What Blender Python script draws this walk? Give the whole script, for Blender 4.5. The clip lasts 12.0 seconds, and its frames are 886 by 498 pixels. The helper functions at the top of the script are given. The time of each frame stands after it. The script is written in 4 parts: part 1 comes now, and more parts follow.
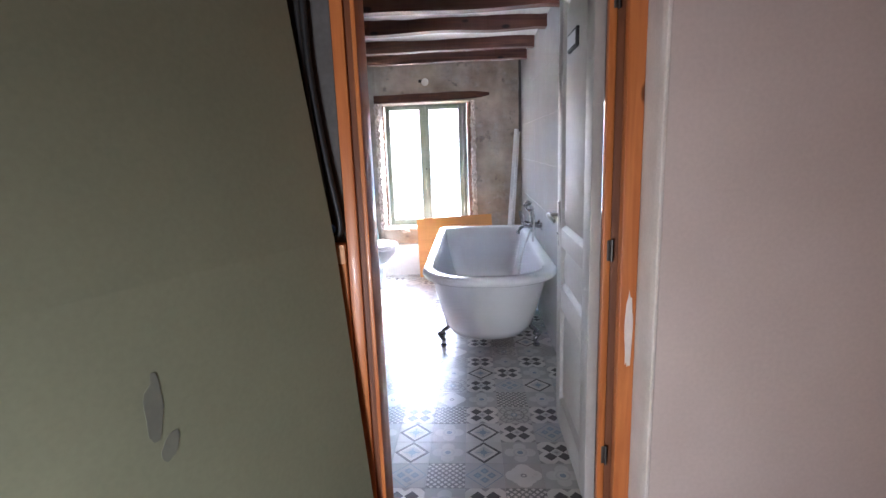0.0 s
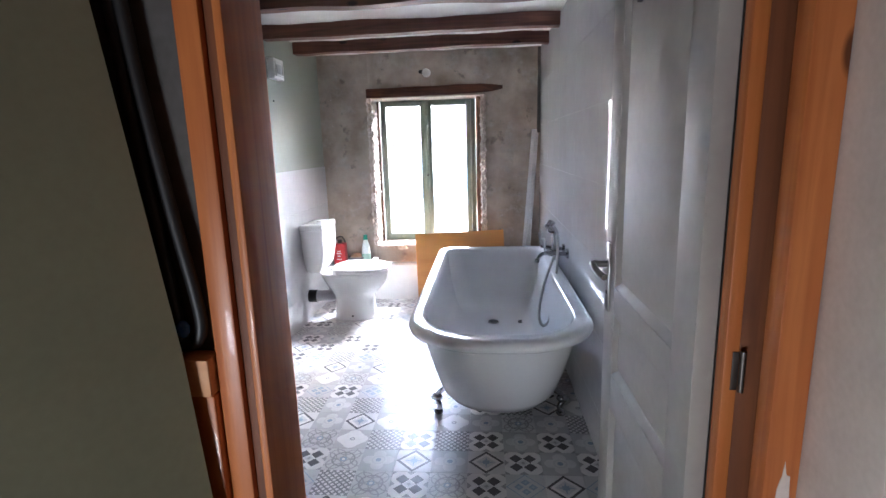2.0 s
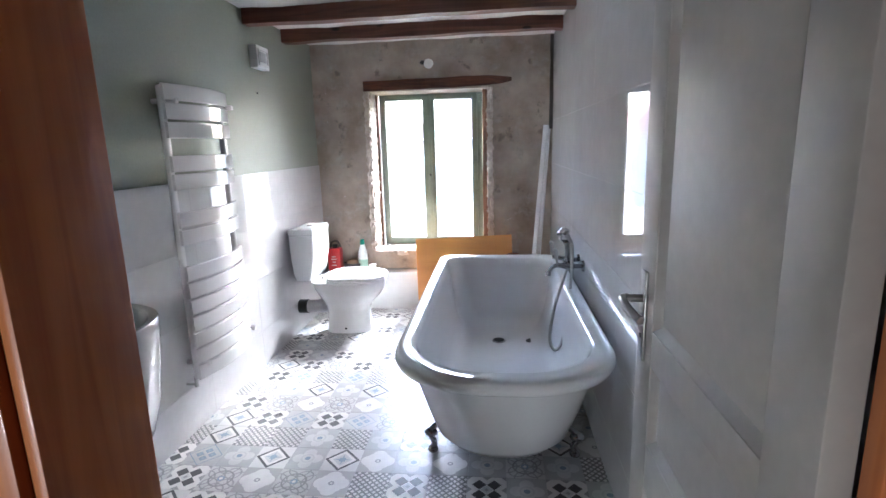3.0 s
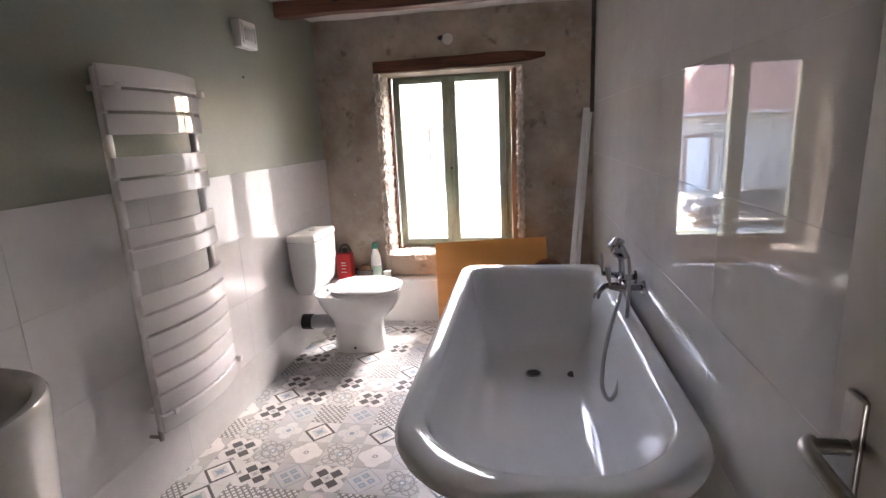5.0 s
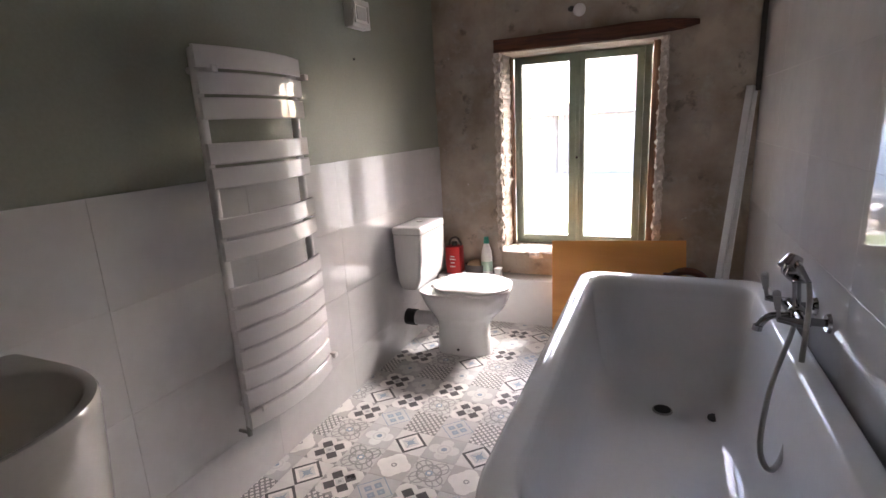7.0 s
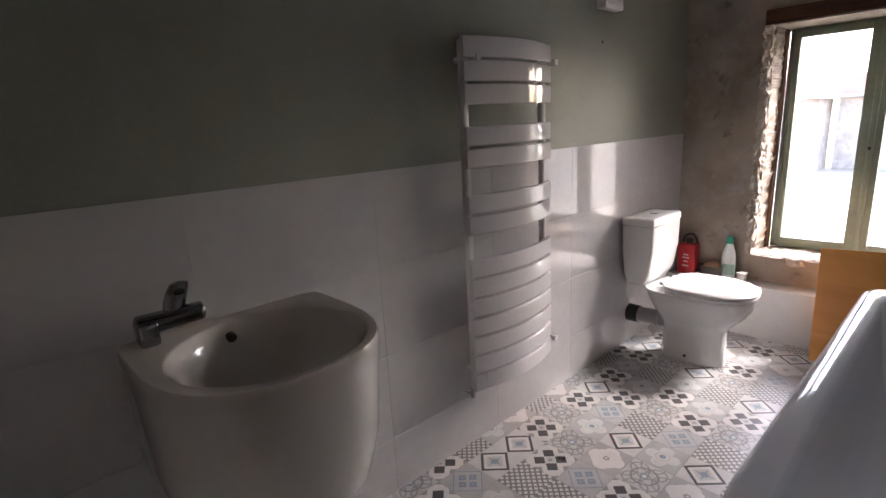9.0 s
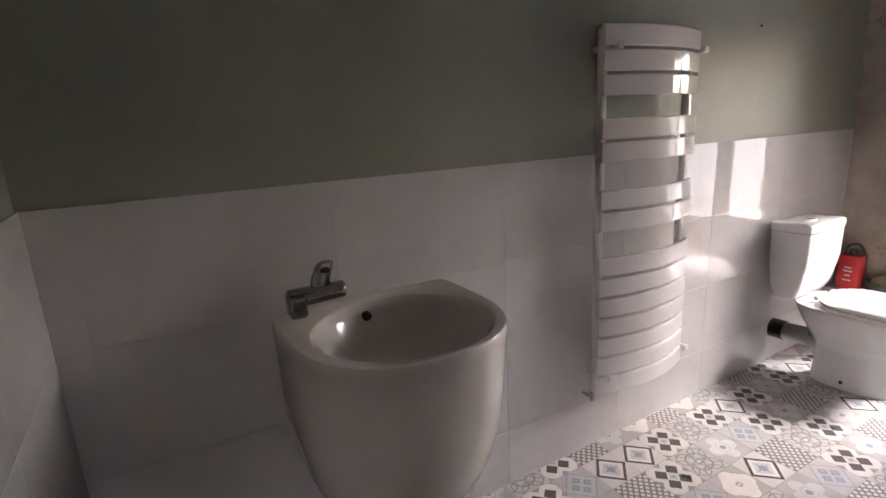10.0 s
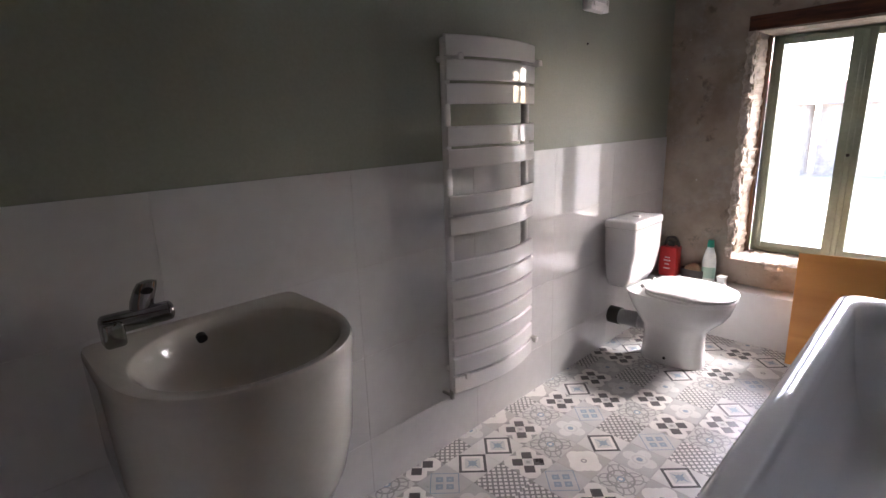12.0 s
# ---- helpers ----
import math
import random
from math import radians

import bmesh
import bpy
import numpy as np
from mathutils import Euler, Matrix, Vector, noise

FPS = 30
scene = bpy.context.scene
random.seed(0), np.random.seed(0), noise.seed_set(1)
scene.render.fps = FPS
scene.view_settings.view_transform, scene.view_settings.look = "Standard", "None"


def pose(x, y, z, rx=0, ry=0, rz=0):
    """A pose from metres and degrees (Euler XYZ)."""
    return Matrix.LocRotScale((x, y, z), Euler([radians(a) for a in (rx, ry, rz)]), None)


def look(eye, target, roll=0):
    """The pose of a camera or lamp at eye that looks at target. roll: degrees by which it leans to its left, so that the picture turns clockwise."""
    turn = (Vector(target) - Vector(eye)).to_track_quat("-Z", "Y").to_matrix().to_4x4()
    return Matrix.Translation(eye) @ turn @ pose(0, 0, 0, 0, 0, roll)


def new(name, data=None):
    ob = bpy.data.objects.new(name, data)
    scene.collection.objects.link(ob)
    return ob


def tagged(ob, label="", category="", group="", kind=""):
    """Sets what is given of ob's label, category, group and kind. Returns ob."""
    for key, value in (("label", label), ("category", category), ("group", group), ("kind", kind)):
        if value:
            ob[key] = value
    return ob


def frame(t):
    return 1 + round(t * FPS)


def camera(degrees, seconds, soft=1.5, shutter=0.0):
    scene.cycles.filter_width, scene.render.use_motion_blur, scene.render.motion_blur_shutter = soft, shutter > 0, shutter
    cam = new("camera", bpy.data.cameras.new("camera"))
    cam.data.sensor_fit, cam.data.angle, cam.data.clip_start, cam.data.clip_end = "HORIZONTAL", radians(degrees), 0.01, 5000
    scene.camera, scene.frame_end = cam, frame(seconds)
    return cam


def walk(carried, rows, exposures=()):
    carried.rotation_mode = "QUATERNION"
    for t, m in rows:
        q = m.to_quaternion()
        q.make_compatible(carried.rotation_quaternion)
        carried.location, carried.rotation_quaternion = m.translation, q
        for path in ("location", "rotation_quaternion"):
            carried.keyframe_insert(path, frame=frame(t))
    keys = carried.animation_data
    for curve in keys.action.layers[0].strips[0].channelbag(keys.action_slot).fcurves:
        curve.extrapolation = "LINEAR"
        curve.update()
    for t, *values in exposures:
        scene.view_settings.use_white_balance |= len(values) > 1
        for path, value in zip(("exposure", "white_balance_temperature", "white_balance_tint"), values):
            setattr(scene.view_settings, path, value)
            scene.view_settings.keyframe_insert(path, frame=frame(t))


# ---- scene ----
cam = camera(82.4, 12.0)
PATH = [
    (0, (0.245, -0.121, 1.34), (0.123, 1.835, 0.942), -2.1),
    (0.5, (0.258, 0.088, 1.36), (0.129, 2.042, 0.957), -2.1),
    (1, (0.276, 0.275, 1.36), (0.125, 2.228, 0.956), -1.8),
    (1.5, (0.277, 0.474, 1.345), (0.119, 2.427, 0.94), -1.8),
    (2, (0.275, 0.711, 1.366), (0.108, 2.664, 0.967), -1.7),
    (2.5, (0.287, 0.889, 1.354), (0.115, 2.841, 0.954), -1.7),
    (3, (0.311, 1.076, 1.357), (0.102, 3.023, 0.953), -1.6),
    (3.2, (0.318, 1.149, 1.356), (0.06, 3.092, 0.955), -1.6),
    (5, (0.284, 1.624, 1.371), (-0.032, 3.547, 0.922), -2.8),
    (5.5, (0.284, 1.752, 1.367), (-0.032, 3.674, 0.912), -2.6),
    (6, (0.29, 1.87, 1.372), (-0.08, 3.781, 0.913), -2.1),
    (6.5, (0.281, 1.919, 1.363), (-0.301, 3.775, 0.9), -2.6),
    (7, (0.265, 1.923, 1.359), (-0.506, 3.707, 0.885), -3.0),
    (9, (0.205, 1.842, 1.351), (-1.224, 3.158, 0.875), -3.1),
    (9.5, (0.187, 1.818, 1.349), (-1.377, 2.972, 0.875), -3.2),
    (10, (0.171, 1.794, 1.346), (-1.513, 2.764, 0.872), -2.9),
    (10.5, (0.158, 1.794, 1.337), (-1.554, 2.716, 0.87), -2.5),
    (11, (0.171, 1.817, 1.342), (-1.525, 2.767, 0.873), -2.2),
    (11.5, (0.188, 1.846, 1.35), (-1.38, 2.991, 0.871), -1.6),
    (12, (0.209, 1.875, 1.356), (-1.184, 3.226, 0.869), -1.9),
]
walk(cam, [(t, look(eye, target, roll)) for t, eye, target, roll in PATH],
     [(0, 5.95, 5300, 15), (0.6, 5.72, 5300, 14), (2, 5.45, 5300, 13), (3.2, 5.35, 5300, 10), (5, 4.67, 6300, 19), (6, 4.56, 6300, 19), (7, 4.35, 6300, 19), (9, 4.00, 6200, 19),
      (10, 4.55, 6300, 21), (10.5, 4.80, 6400, 22), (11, 4.78, 6300, 21), (12, 4.20, 6100, 19)])

# ---- light ----
world = bpy.data.worlds.new("sky_world")
scene.world = world
world.use_nodes = True
wn = world.node_tree.nodes
sky = wn.new("ShaderNodeTexSky")
sky.sky_type, sky.sun_disc = "NISHITA", False
sky.sun_elevation, sky.sun_rotation = radians(43), radians(27)
sky.dust_density = 4.0
wn["Background"].inputs["Strength"].default_value = 0.15
world.node_tree.links.new(sky.outputs["Color"], wn["Background"].inputs["Color"])
sun = new("sun", bpy.data.lights.new("sun", "SUN"))
sun.data.energy, sun.data.angle, sun.data.color = 0.6, radians(16), (1.0, 0.96, 0.90)
sun.matrix_world = look((math.sin(radians(27)) * 40, 5.6 + math.cos(radians(27)) * 40, 40 * math.tan(radians(43))), (0, 5.6, 0))


# ---- mesh helpers ----
def box(bm, x0, x1, y0, y1, z0, z1, bevel=0.0, seg=2):
    m = Matrix.Translation(((x0 + x1) / 2, (y0 + y1) / 2, (z0 + z1) / 2)) @ Matrix.Diagonal((abs(x1 - x0), abs(y1 - y0), abs(z1 - z0), 1))
    vs = bmesh.ops.create_cube(bm, size=1, matrix=m)["verts"]
    if bevel:
        es = list({e for v in vs for e in v.link_edges})
        bmesh.ops.bevel(bm, geom=es, offset=bevel, segments=seg, profile=0.5, affect="EDGES")
    return bm


def rod(bm, a, b, r, r2=None, n=14):
    a, b = Vector(a), Vector(b)
    d = b - a
    m = Matrix.Translation((a + b) / 2) @ d.to_track_quat("Z", "Y").to_matrix().to_4x4()
    bmesh.ops.create_cone(bm, cap_ends=True, segments=n, radius1=r, radius2=r if r2 is None else r2, depth=d.length, matrix=m)
    return bm


def ball(bm, c, r, sx=1, sy=1, sz=1, n=16):
    bmesh.ops.create_uvsphere(bm, u_segments=n, v_segments=max(8, n // 2), radius=r, matrix=Matrix.Translation(c) @ Matrix.Diagonal((sx, sy, sz, 1)))
    return bm


def loft(bm, rings, cap0=True, cap1=True):
    rows = [[bm.verts.new(p) for p in ring] for ring in rings]
    n = len(rows[0])
    for a, b in zip(rows, rows[1:]):
        for i in range(n):
            bm.faces.new((a[i], a[(i + 1) % n], b[(i + 1) % n], b[i]))
    if cap0:
        bm.faces.new(rows[0][::-1])
    if cap1:
        bm.faces.new(rows[-1])
    bmesh.ops.recalc_face_normals(bm, faces=bm.faces[:])
    return bm


def tube(bm, pts, r, n=10, closed=False):
    """A tube along a smooth line through the points."""
    pts = [Vector(p) for p in pts]
    rings = []
    side = None
    for i, p in enumerate(pts):
        d = (pts[min(i + 1, len(pts) - 1)] - pts[max(i - 1, 0)]).normalized()
        if side is None:
            side = d.orthogonal().normalized()
        side = (side - d * side.dot(d)).normalized()
        up = d.cross(side)
        rings.append([p + r * (math.cos(2 * math.pi * k / n) * side + math.sin(2 * math.pi * k / n) * up) for k in range(n)])
    return loft(bm, rings)


def spline(ctrl, n=8):
    """Points of a Catmull-Rom curve through the control points."""
    c = [Vector(p) for p in ctrl]
    c = [2 * c[0] - c[1]] + c + [2 * c[-1] - c[-2]]
    out = []
    for i in range(1, len(c) - 2):
        for k in range(n):
            t = k / n
            out.append(0.5 * (2 * c[i] + (c[i + 1] - c[i - 1]) * t + (2 * c[i - 1] - 5 * c[i] + 4 * c[i + 1] - c[i + 2]) * t * t
                              + (3 * c[i] - c[i - 1] - 3 * c[i + 1] + c[i + 2]) * t ** 3))
    return out + [c[-2]]


def worn(bm, amount, scale, cuts=0, seed=0.0):
    """Uneven faces: cut the edges and shift the corners by noise."""
    if cuts:
        bmesh.ops.subdivide_edges(bm, edges=bm.edges[:], cuts=cuts, use_grid_fill=True)
    for v in bm.verts:
        v.co += amount * noise.noise_vector(v.co * scale + Vector((seed, seed * 1.7, 0)))
    return bm


def grid_slab(bm, axis, at, thick, u0, u1, v0, v1, nu, nv, rough, scale, seed=0.0):
    """A slab whose front face is uneven; axis x or y, thick is signed away from the front."""
    def place(u, v, d):
        return (at + d, u, v) if axis == "x" else (u, at + d, v)
    rows = []
    for j in range(nv + 1):
        row = []
        for i in range(nu + 1):
            u, v = u0 + (u1 - u0) * i / nu, v0 + (v1 - v0) * j / nv
            edge = 0 if i in (0, nu) or j in (0, nv) else 1
            d = edge * rough * (noise.noise(Vector((u * scale, v * scale, seed))) + 0.5 * noise.noise(Vector((u * scale * 3, v * scale * 3, seed + 5))))
            row.append(bm.verts.new(place(u, v, d)))
        rows.append(row)
    for j in range(nv):
        for i in range(nu):
            bm.faces.new((rows[j][i], rows[j][i + 1], rows[j + 1][i + 1], rows[j + 1][i]))
    rim = rows[0] + [r[-1] for r in rows[1:]] + rows[-1][-2::-1] + [r[0] for r in rows[-2:0:-1]]
    back = []
    for v in rim:
        c = v.co.copy()
        if axis == "x":
            c.x = at + thick
        else:
            c.y = at + thick
        back.append(bm.verts.new(c))
    n = len(rim)
    for i in range(n):
        bm.faces.new((rim[i], rim[(i + 1) % n], back[(i + 1) % n], back[i]))
    bm.faces.new(back)
    bmesh.ops.recalc_face_normals(bm, faces=bm.faces[:])
    return bm


def finish(name, bm, material, origin, smooth):
    me = bpy.data.meshes.new(name)
    bm.transform(Matrix.Translation(-Vector(origin)))
    bm.normal_update()
    bm.to_mesh(me)
    bm.free()
    for m in material if isinstance(material, (list, tuple)) else [material]:
        me.materials.append(m)
    if smooth:
        me.shade_smooth()
        me.set_sharp_from_angle(angle=radians(smooth if smooth is not True else 40))
    return me


def thing(name, base, label, category, group="", kind=""):
    """An empty at the base of a thing."""
    ob = new(name)
    ob.empty_display_size = 0.05
    ob.location = base
    return tagged(ob, label, category, group, kind)


def world_base(ob):
    v = Vector((0, 0, 0))
    while ob is not None:
        v += ob.location
        ob = ob.parent
    return v


def part(name, bm, material, parent, label="", smooth=40):
    ob = new(name, finish(name, bm, material, world_base(parent), smooth))
    ob.parent = parent
    return tagged(ob, label)


def solid(name, bm, material, label, category, group="", kind="", base=(0, 0, 0), smooth=40):
    ob = new(name, finish(name, bm, material, base, smooth))
    ob.location = base
    return tagged(ob, label, category, group, kind)


B = bmesh.new


# ---- materials ----
def nodes_of(name):
    m = bpy.data.materials.new(name)
    m.use_nodes = True
    return m, m.node_tree.nodes, m.node_tree.links, m.node_tree.nodes["Principled BSDF"]


def paint(name, base, dark=None, rough=0.5, metal=0.0, scale=6.0, fine=60.0, bump=0.0, stretch=(1, 1, 1), coat=0.0, amount=0.5, spec=0.5, rvar=0.1, detail=6.0, ramp=(0.35, 0.65), random_tone=0.0):
    """Two-scale mottling between two colours, with grain relief; stretch lengthens the grain along an axis."""
    m, n, l, bsdf = nodes_of(name)
    dark = dark or tuple(c * 0.85 for c in base)
    geo = n.new("ShaderNodeNewGeometry")
    mp = n.new("ShaderNodeMapping")
    mp.inputs["Scale"].default_value = stretch
    l.new(geo.outputs["Position"], mp.inputs["Vector"])
    big = n.new("ShaderNodeTexNoise")
    big.inputs["Scale"].default_value, big.inputs["Detail"].default_value = scale, detail
    small = n.new("ShaderNodeTexNoise")
    small.inputs["Scale"].default_value, small.inputs["Detail"].default_value = fine, 4
    l.new(mp.outputs["Vector"], big.inputs["Vector"])
    l.new(mp.outputs["Vector"], small.inputs["Vector"])
    cr = n.new("ShaderNodeValToRGB")
    cr.color_ramp.elements[0].position, cr.color_ramp.elements[1].position = ramp
    cr.color_ramp.elements[0].color, cr.color_ramp.elements[1].color = (*dark, 1), (*base, 1)
    blend = n.new("ShaderNodeMix")
    blend.data_type = "FLOAT"
    blend.inputs["Factor"].default_value = 0.35
    l.new(big.outputs["Fac"], blend.inputs["A"])
    l.new(small.outputs["Fac"], blend.inputs["B"])
    l.new(blend.outputs["Result"], cr.inputs["Fac"])
    colour = cr.outputs["Color"]
    if random_tone:
        info = n.new("ShaderNodeObjectInfo")
        mr = n.new("ShaderNodeMapRange")
        mr.inputs["To Min"].default_value, mr.inputs["To Max"].default_value = 1 - random_tone, 1 + random_tone
        l.new(info.outputs["Random"], mr.inputs["Value"])
        hs = n.new("ShaderNodeHueSaturation")
        l.new(mr.outputs["Result"], hs.inputs["Value"])
        l.new(colour, hs.inputs["Color"])
        colour = hs.outputs["Color"]
    l.new(colour, bsdf.inputs["Base Color"])
    rr = n.new("ShaderNodeMapRange")
    rr.inputs["To Min"].default_value, rr.inputs["To Max"].default_value = max(0.02, rough - rvar), min(1, rough + rvar)
    l.new(big.outputs["Fac"], rr.inputs["Value"])
    l.new(rr.outputs["Result"], bsdf.inputs["Roughness"])
    bsdf.inputs["Metallic"].default_value = metal
    bsdf.inputs["Coat Weight"].default_value = coat
    bsdf.inputs["Coat Roughness"].default_value = 0.05
    bsdf.inputs["Specular IOR Level"].default_value = spec
    if bump:
        bp = n.new("ShaderNodeBump")
        bp.inputs["Strength"].default_value, bp.inputs["Distance"].default_value = bump, 0.01
        l.new(blend.outputs["Result"], bp.inputs["Height"])
        l.new(bp.outputs["Normal"], bsdf.inputs["Normal"])
    return m


def cement_material():
    """Bare grey-brown render: large stains, trowel marks, chips of old plaster."""
    m, n, l, bsdf = nodes_of("bare_cement")
    geo = n.new("ShaderNodeNewGeometry")

    def nz(scale, detail, rough=0.6):
        t = n.new("ShaderNodeTexNoise")
        t.inputs["Scale"].default_value, t.inputs["Detail"].default_value, t.inputs["Roughness"].default_value = scale, detail, rough
        l.new(geo.outputs["Position"], t.inputs["Vector"])
        return t.outputs["Fac"]

    def ramp(fac, p0, c0, p1, c1):
        r = n.new("ShaderNodeValToRGB")
        r.color_ramp.elements[0].position, r.color_ramp.elements[1].position = p0, p1
        r.color_ramp.elements[0].color, r.color_ramp.elements[1].color = (*c0, 1), (*c1, 1)
        l.new(fac, r.inputs["Fac"])
        return r.outputs["Color"]

    def mix(fac, a, b):
        x = n.new("ShaderNodeMix")
        x.data_type = "RGBA"
        l.new(fac, x.inputs["Factor"])
        l.new(a, x.inputs["A"])
        l.new(b, x.inputs["B"])
        return x.outputs["Result"]
    basec = ramp(nz(3.2, 8), 0.34, (0.265, 0.215, 0.17), 0.66, (0.45, 0.385, 0.32))
    pale = ramp(nz(28, 5), 0.3, (0.30, 0.265, 0.23), 0.7, (0.42, 0.385, 0.34))
    c1 = mix(ramp(nz(5.5, 7, 0.7), 0.52, (0, 0, 0), 0.60, (0.75, 0.75, 0.75)), basec, pale)
    dark = ramp(nz(40, 3), 0.3, (0.14, 0.12, 0.10), 0.7, (0.20, 0.17, 0.145))
    c2 = mix(ramp(nz(7.5, 6, 0.65), 0.60, (0, 0, 0), 0.68, (0.8, 0.8, 0.8)), c1, dark)
    chip = ramp(nz(60, 2), 0.3, (0.55, 0.52, 0.48), 0.7, (0.68, 0.65, 0.6))
    c3 = mix(ramp(nz(17, 3, 0.5), 0.745, (0, 0, 0), 0.77, (0.8, 0.8, 0.8)), c2, chip)
    l.new(c3, bsdf.inputs["Base Color"])
    bsdf.inputs["Roughness"].default_value = 0.9
    bp = n.new("ShaderNodeBump")
    bp.inputs["Strength"].default_value, bp.inputs["Distance"].default_value = 0.5, 0.01
    l.new(nz(22, 9, 0.7), bp.inputs["Height"])
    l.new(bp.outputs["Normal"], bsdf.inputs["Normal"])
    return m


def wood(name, light, dark, axis="z", rough=0.45, scale=9.0, knots=True, bump=0.15, coat=0.0):
    """Straight grain along an axis with wavy rings and dark knots."""
    m, n, l, bsdf = nodes_of(name)
    geo = n.new("ShaderNodeNewGeometry")
    mp = n.new("ShaderNodeMapping")
    s = [scale * 3] * 3
    s["xyz".index(axis)] = scale * 0.16
    mp.inputs["Scale"].default_value = s
    l.new(geo.outputs["Position"], mp.inputs["Vector"])
    t = n.new("ShaderNodeTexNoise")
    t.inputs["Scale"].default_value, t.inputs["Detail"].default_value, t.inputs["Distortion"].default_value = 1.6, 8, 0.9
    l.new(mp.outputs["Vector"], t.inputs["Vector"])
    r = n.new("ShaderNodeValToRGB")
    r.color_ramp.elements[0].position, r.color_ramp.elements[1].position = 0.32, 0.68
    r.color_ramp.elements[0].color, r.color_ramp.elements[1].color = (*dark, 1), (*light, 1)
    l.new(t.outputs["Fac"], r.inputs["Fac"])
    colour = r.outputs["Color"]
    if knots:
        mk = n.new("ShaderNodeMapping")
        sk = [7.0] * 3
        sk["xyz".index(axis)] = 3.2
        mk.inputs["Scale"].default_value = sk
        l.new(geo.outputs["Position"], mk.inputs["Vector"])
        v = n.new("ShaderNodeTexVoronoi")
        v.inputs["Scale"].default_value = 1.0
        l.new(mk.outputs["Vector"], v.inputs["Vector"])
        kr = n.new("ShaderNodeValToRGB")
        kr.color_ramp.elements[0].position, kr.color_ramp.elements[1].position = 0.075, 0.12
        kr.color_ramp.elements[0].color, kr.color_ramp.elements[1].color = (1, 1, 1, 1), (0, 0, 0, 1)
        l.new(v.outputs["Distance"], kr.inputs["Fac"])
        x = n.new("ShaderNodeMix")
        x.data_type = "RGBA"
        x.inputs["B"].default_value = (*(c * 0.3 for c in dark), 1)
        l.new(kr.outputs["Color"], x.inputs["Factor"])
        l.new(colour, x.inputs["A"])
        colour = x.outputs["Result"]
    l.new(colour, bsdf.inputs["Base Color"])
    bsdf.inputs["Roughness"].default_value = rough
    bsdf.inputs["Coat Weight"].default_value = coat
    bp = n.new("ShaderNodeBump")
    bp.inputs["Strength"].default_value, bp.inputs["Distance"].default_value = bump, 0.004
    l.new(t.outputs["Fac"], bp.inputs["Height"])
    l.new(bp.outputs["Normal"], bsdf.inputs["Normal"])
    return m


def glass_material():
    m, n, l, bsdf = nodes_of("clear_glass")
    out = n["Material Output"]
    tr = n.new("ShaderNodeBsdfTransparent")
    gl = n.new("ShaderNodeBsdfGlossy")
    gl.inputs["Roughness"].default_value = 0.02
    fr = n.new("ShaderNodeFresnel")
    fr.inputs["IOR"].default_value = 1.45
    mx = n.new("ShaderNodeMixShader")
    l.new(fr.outputs["Fac"], mx.inputs[0])
    l.new(tr.outputs[0], mx.inputs[1])
    l.new(gl.outputs[0], mx.inputs[2])
    l.new(mx.outputs[0], out.inputs["Surface"])
    return m


class Sum:
    """Arithmetic on shader sockets, for the printed floor patterns."""
    def __init__(self, tree, value):
        self.tree, self.value = tree, value

    def op(self, kind, other=None):
        node = self.tree.nodes.new("ShaderNodeMath")
        node.operation = kind
        for i, v in enumerate((self, other)):
            if v is None:
                continue
            v = v.value if isinstance(v, Sum) else v
            if isinstance(v, (int, float)):
                node.inputs[i].default_value = v
            else:
                self.tree.links.new(v, node.inputs[i])
        return Sum(self.tree, node.outputs[0])

    def __add__(self, o): return self.op("ADD", o)
    def __sub__(self, o): return self.op("SUBTRACT", o)
    def __mul__(self, o): return self.op("MULTIPLY", o)
    def below(self, o): return self.op("LESS_THAN", o)
    def above(self, o): return self.op("GREATER_THAN", o)
    def mag(self): return self.op("ABSOLUTE")
    def low(self, o): return self.op("MINIMUM", o)
    def high(self, o): return self.op("MAXIMUM", o)
    def fold(self, o): return self.op("PINGPONG", o)
    def root(self): return self.op("SQRT")


CREAM, PALE, MID, DARK, BLUE = (0.66, 0.64, 0.61), (0.50, 0.50, 0.49), (0.30, 0.295, 0.29), (0.06, 0.055, 0.058), (0.24, 0.30, 0.37)


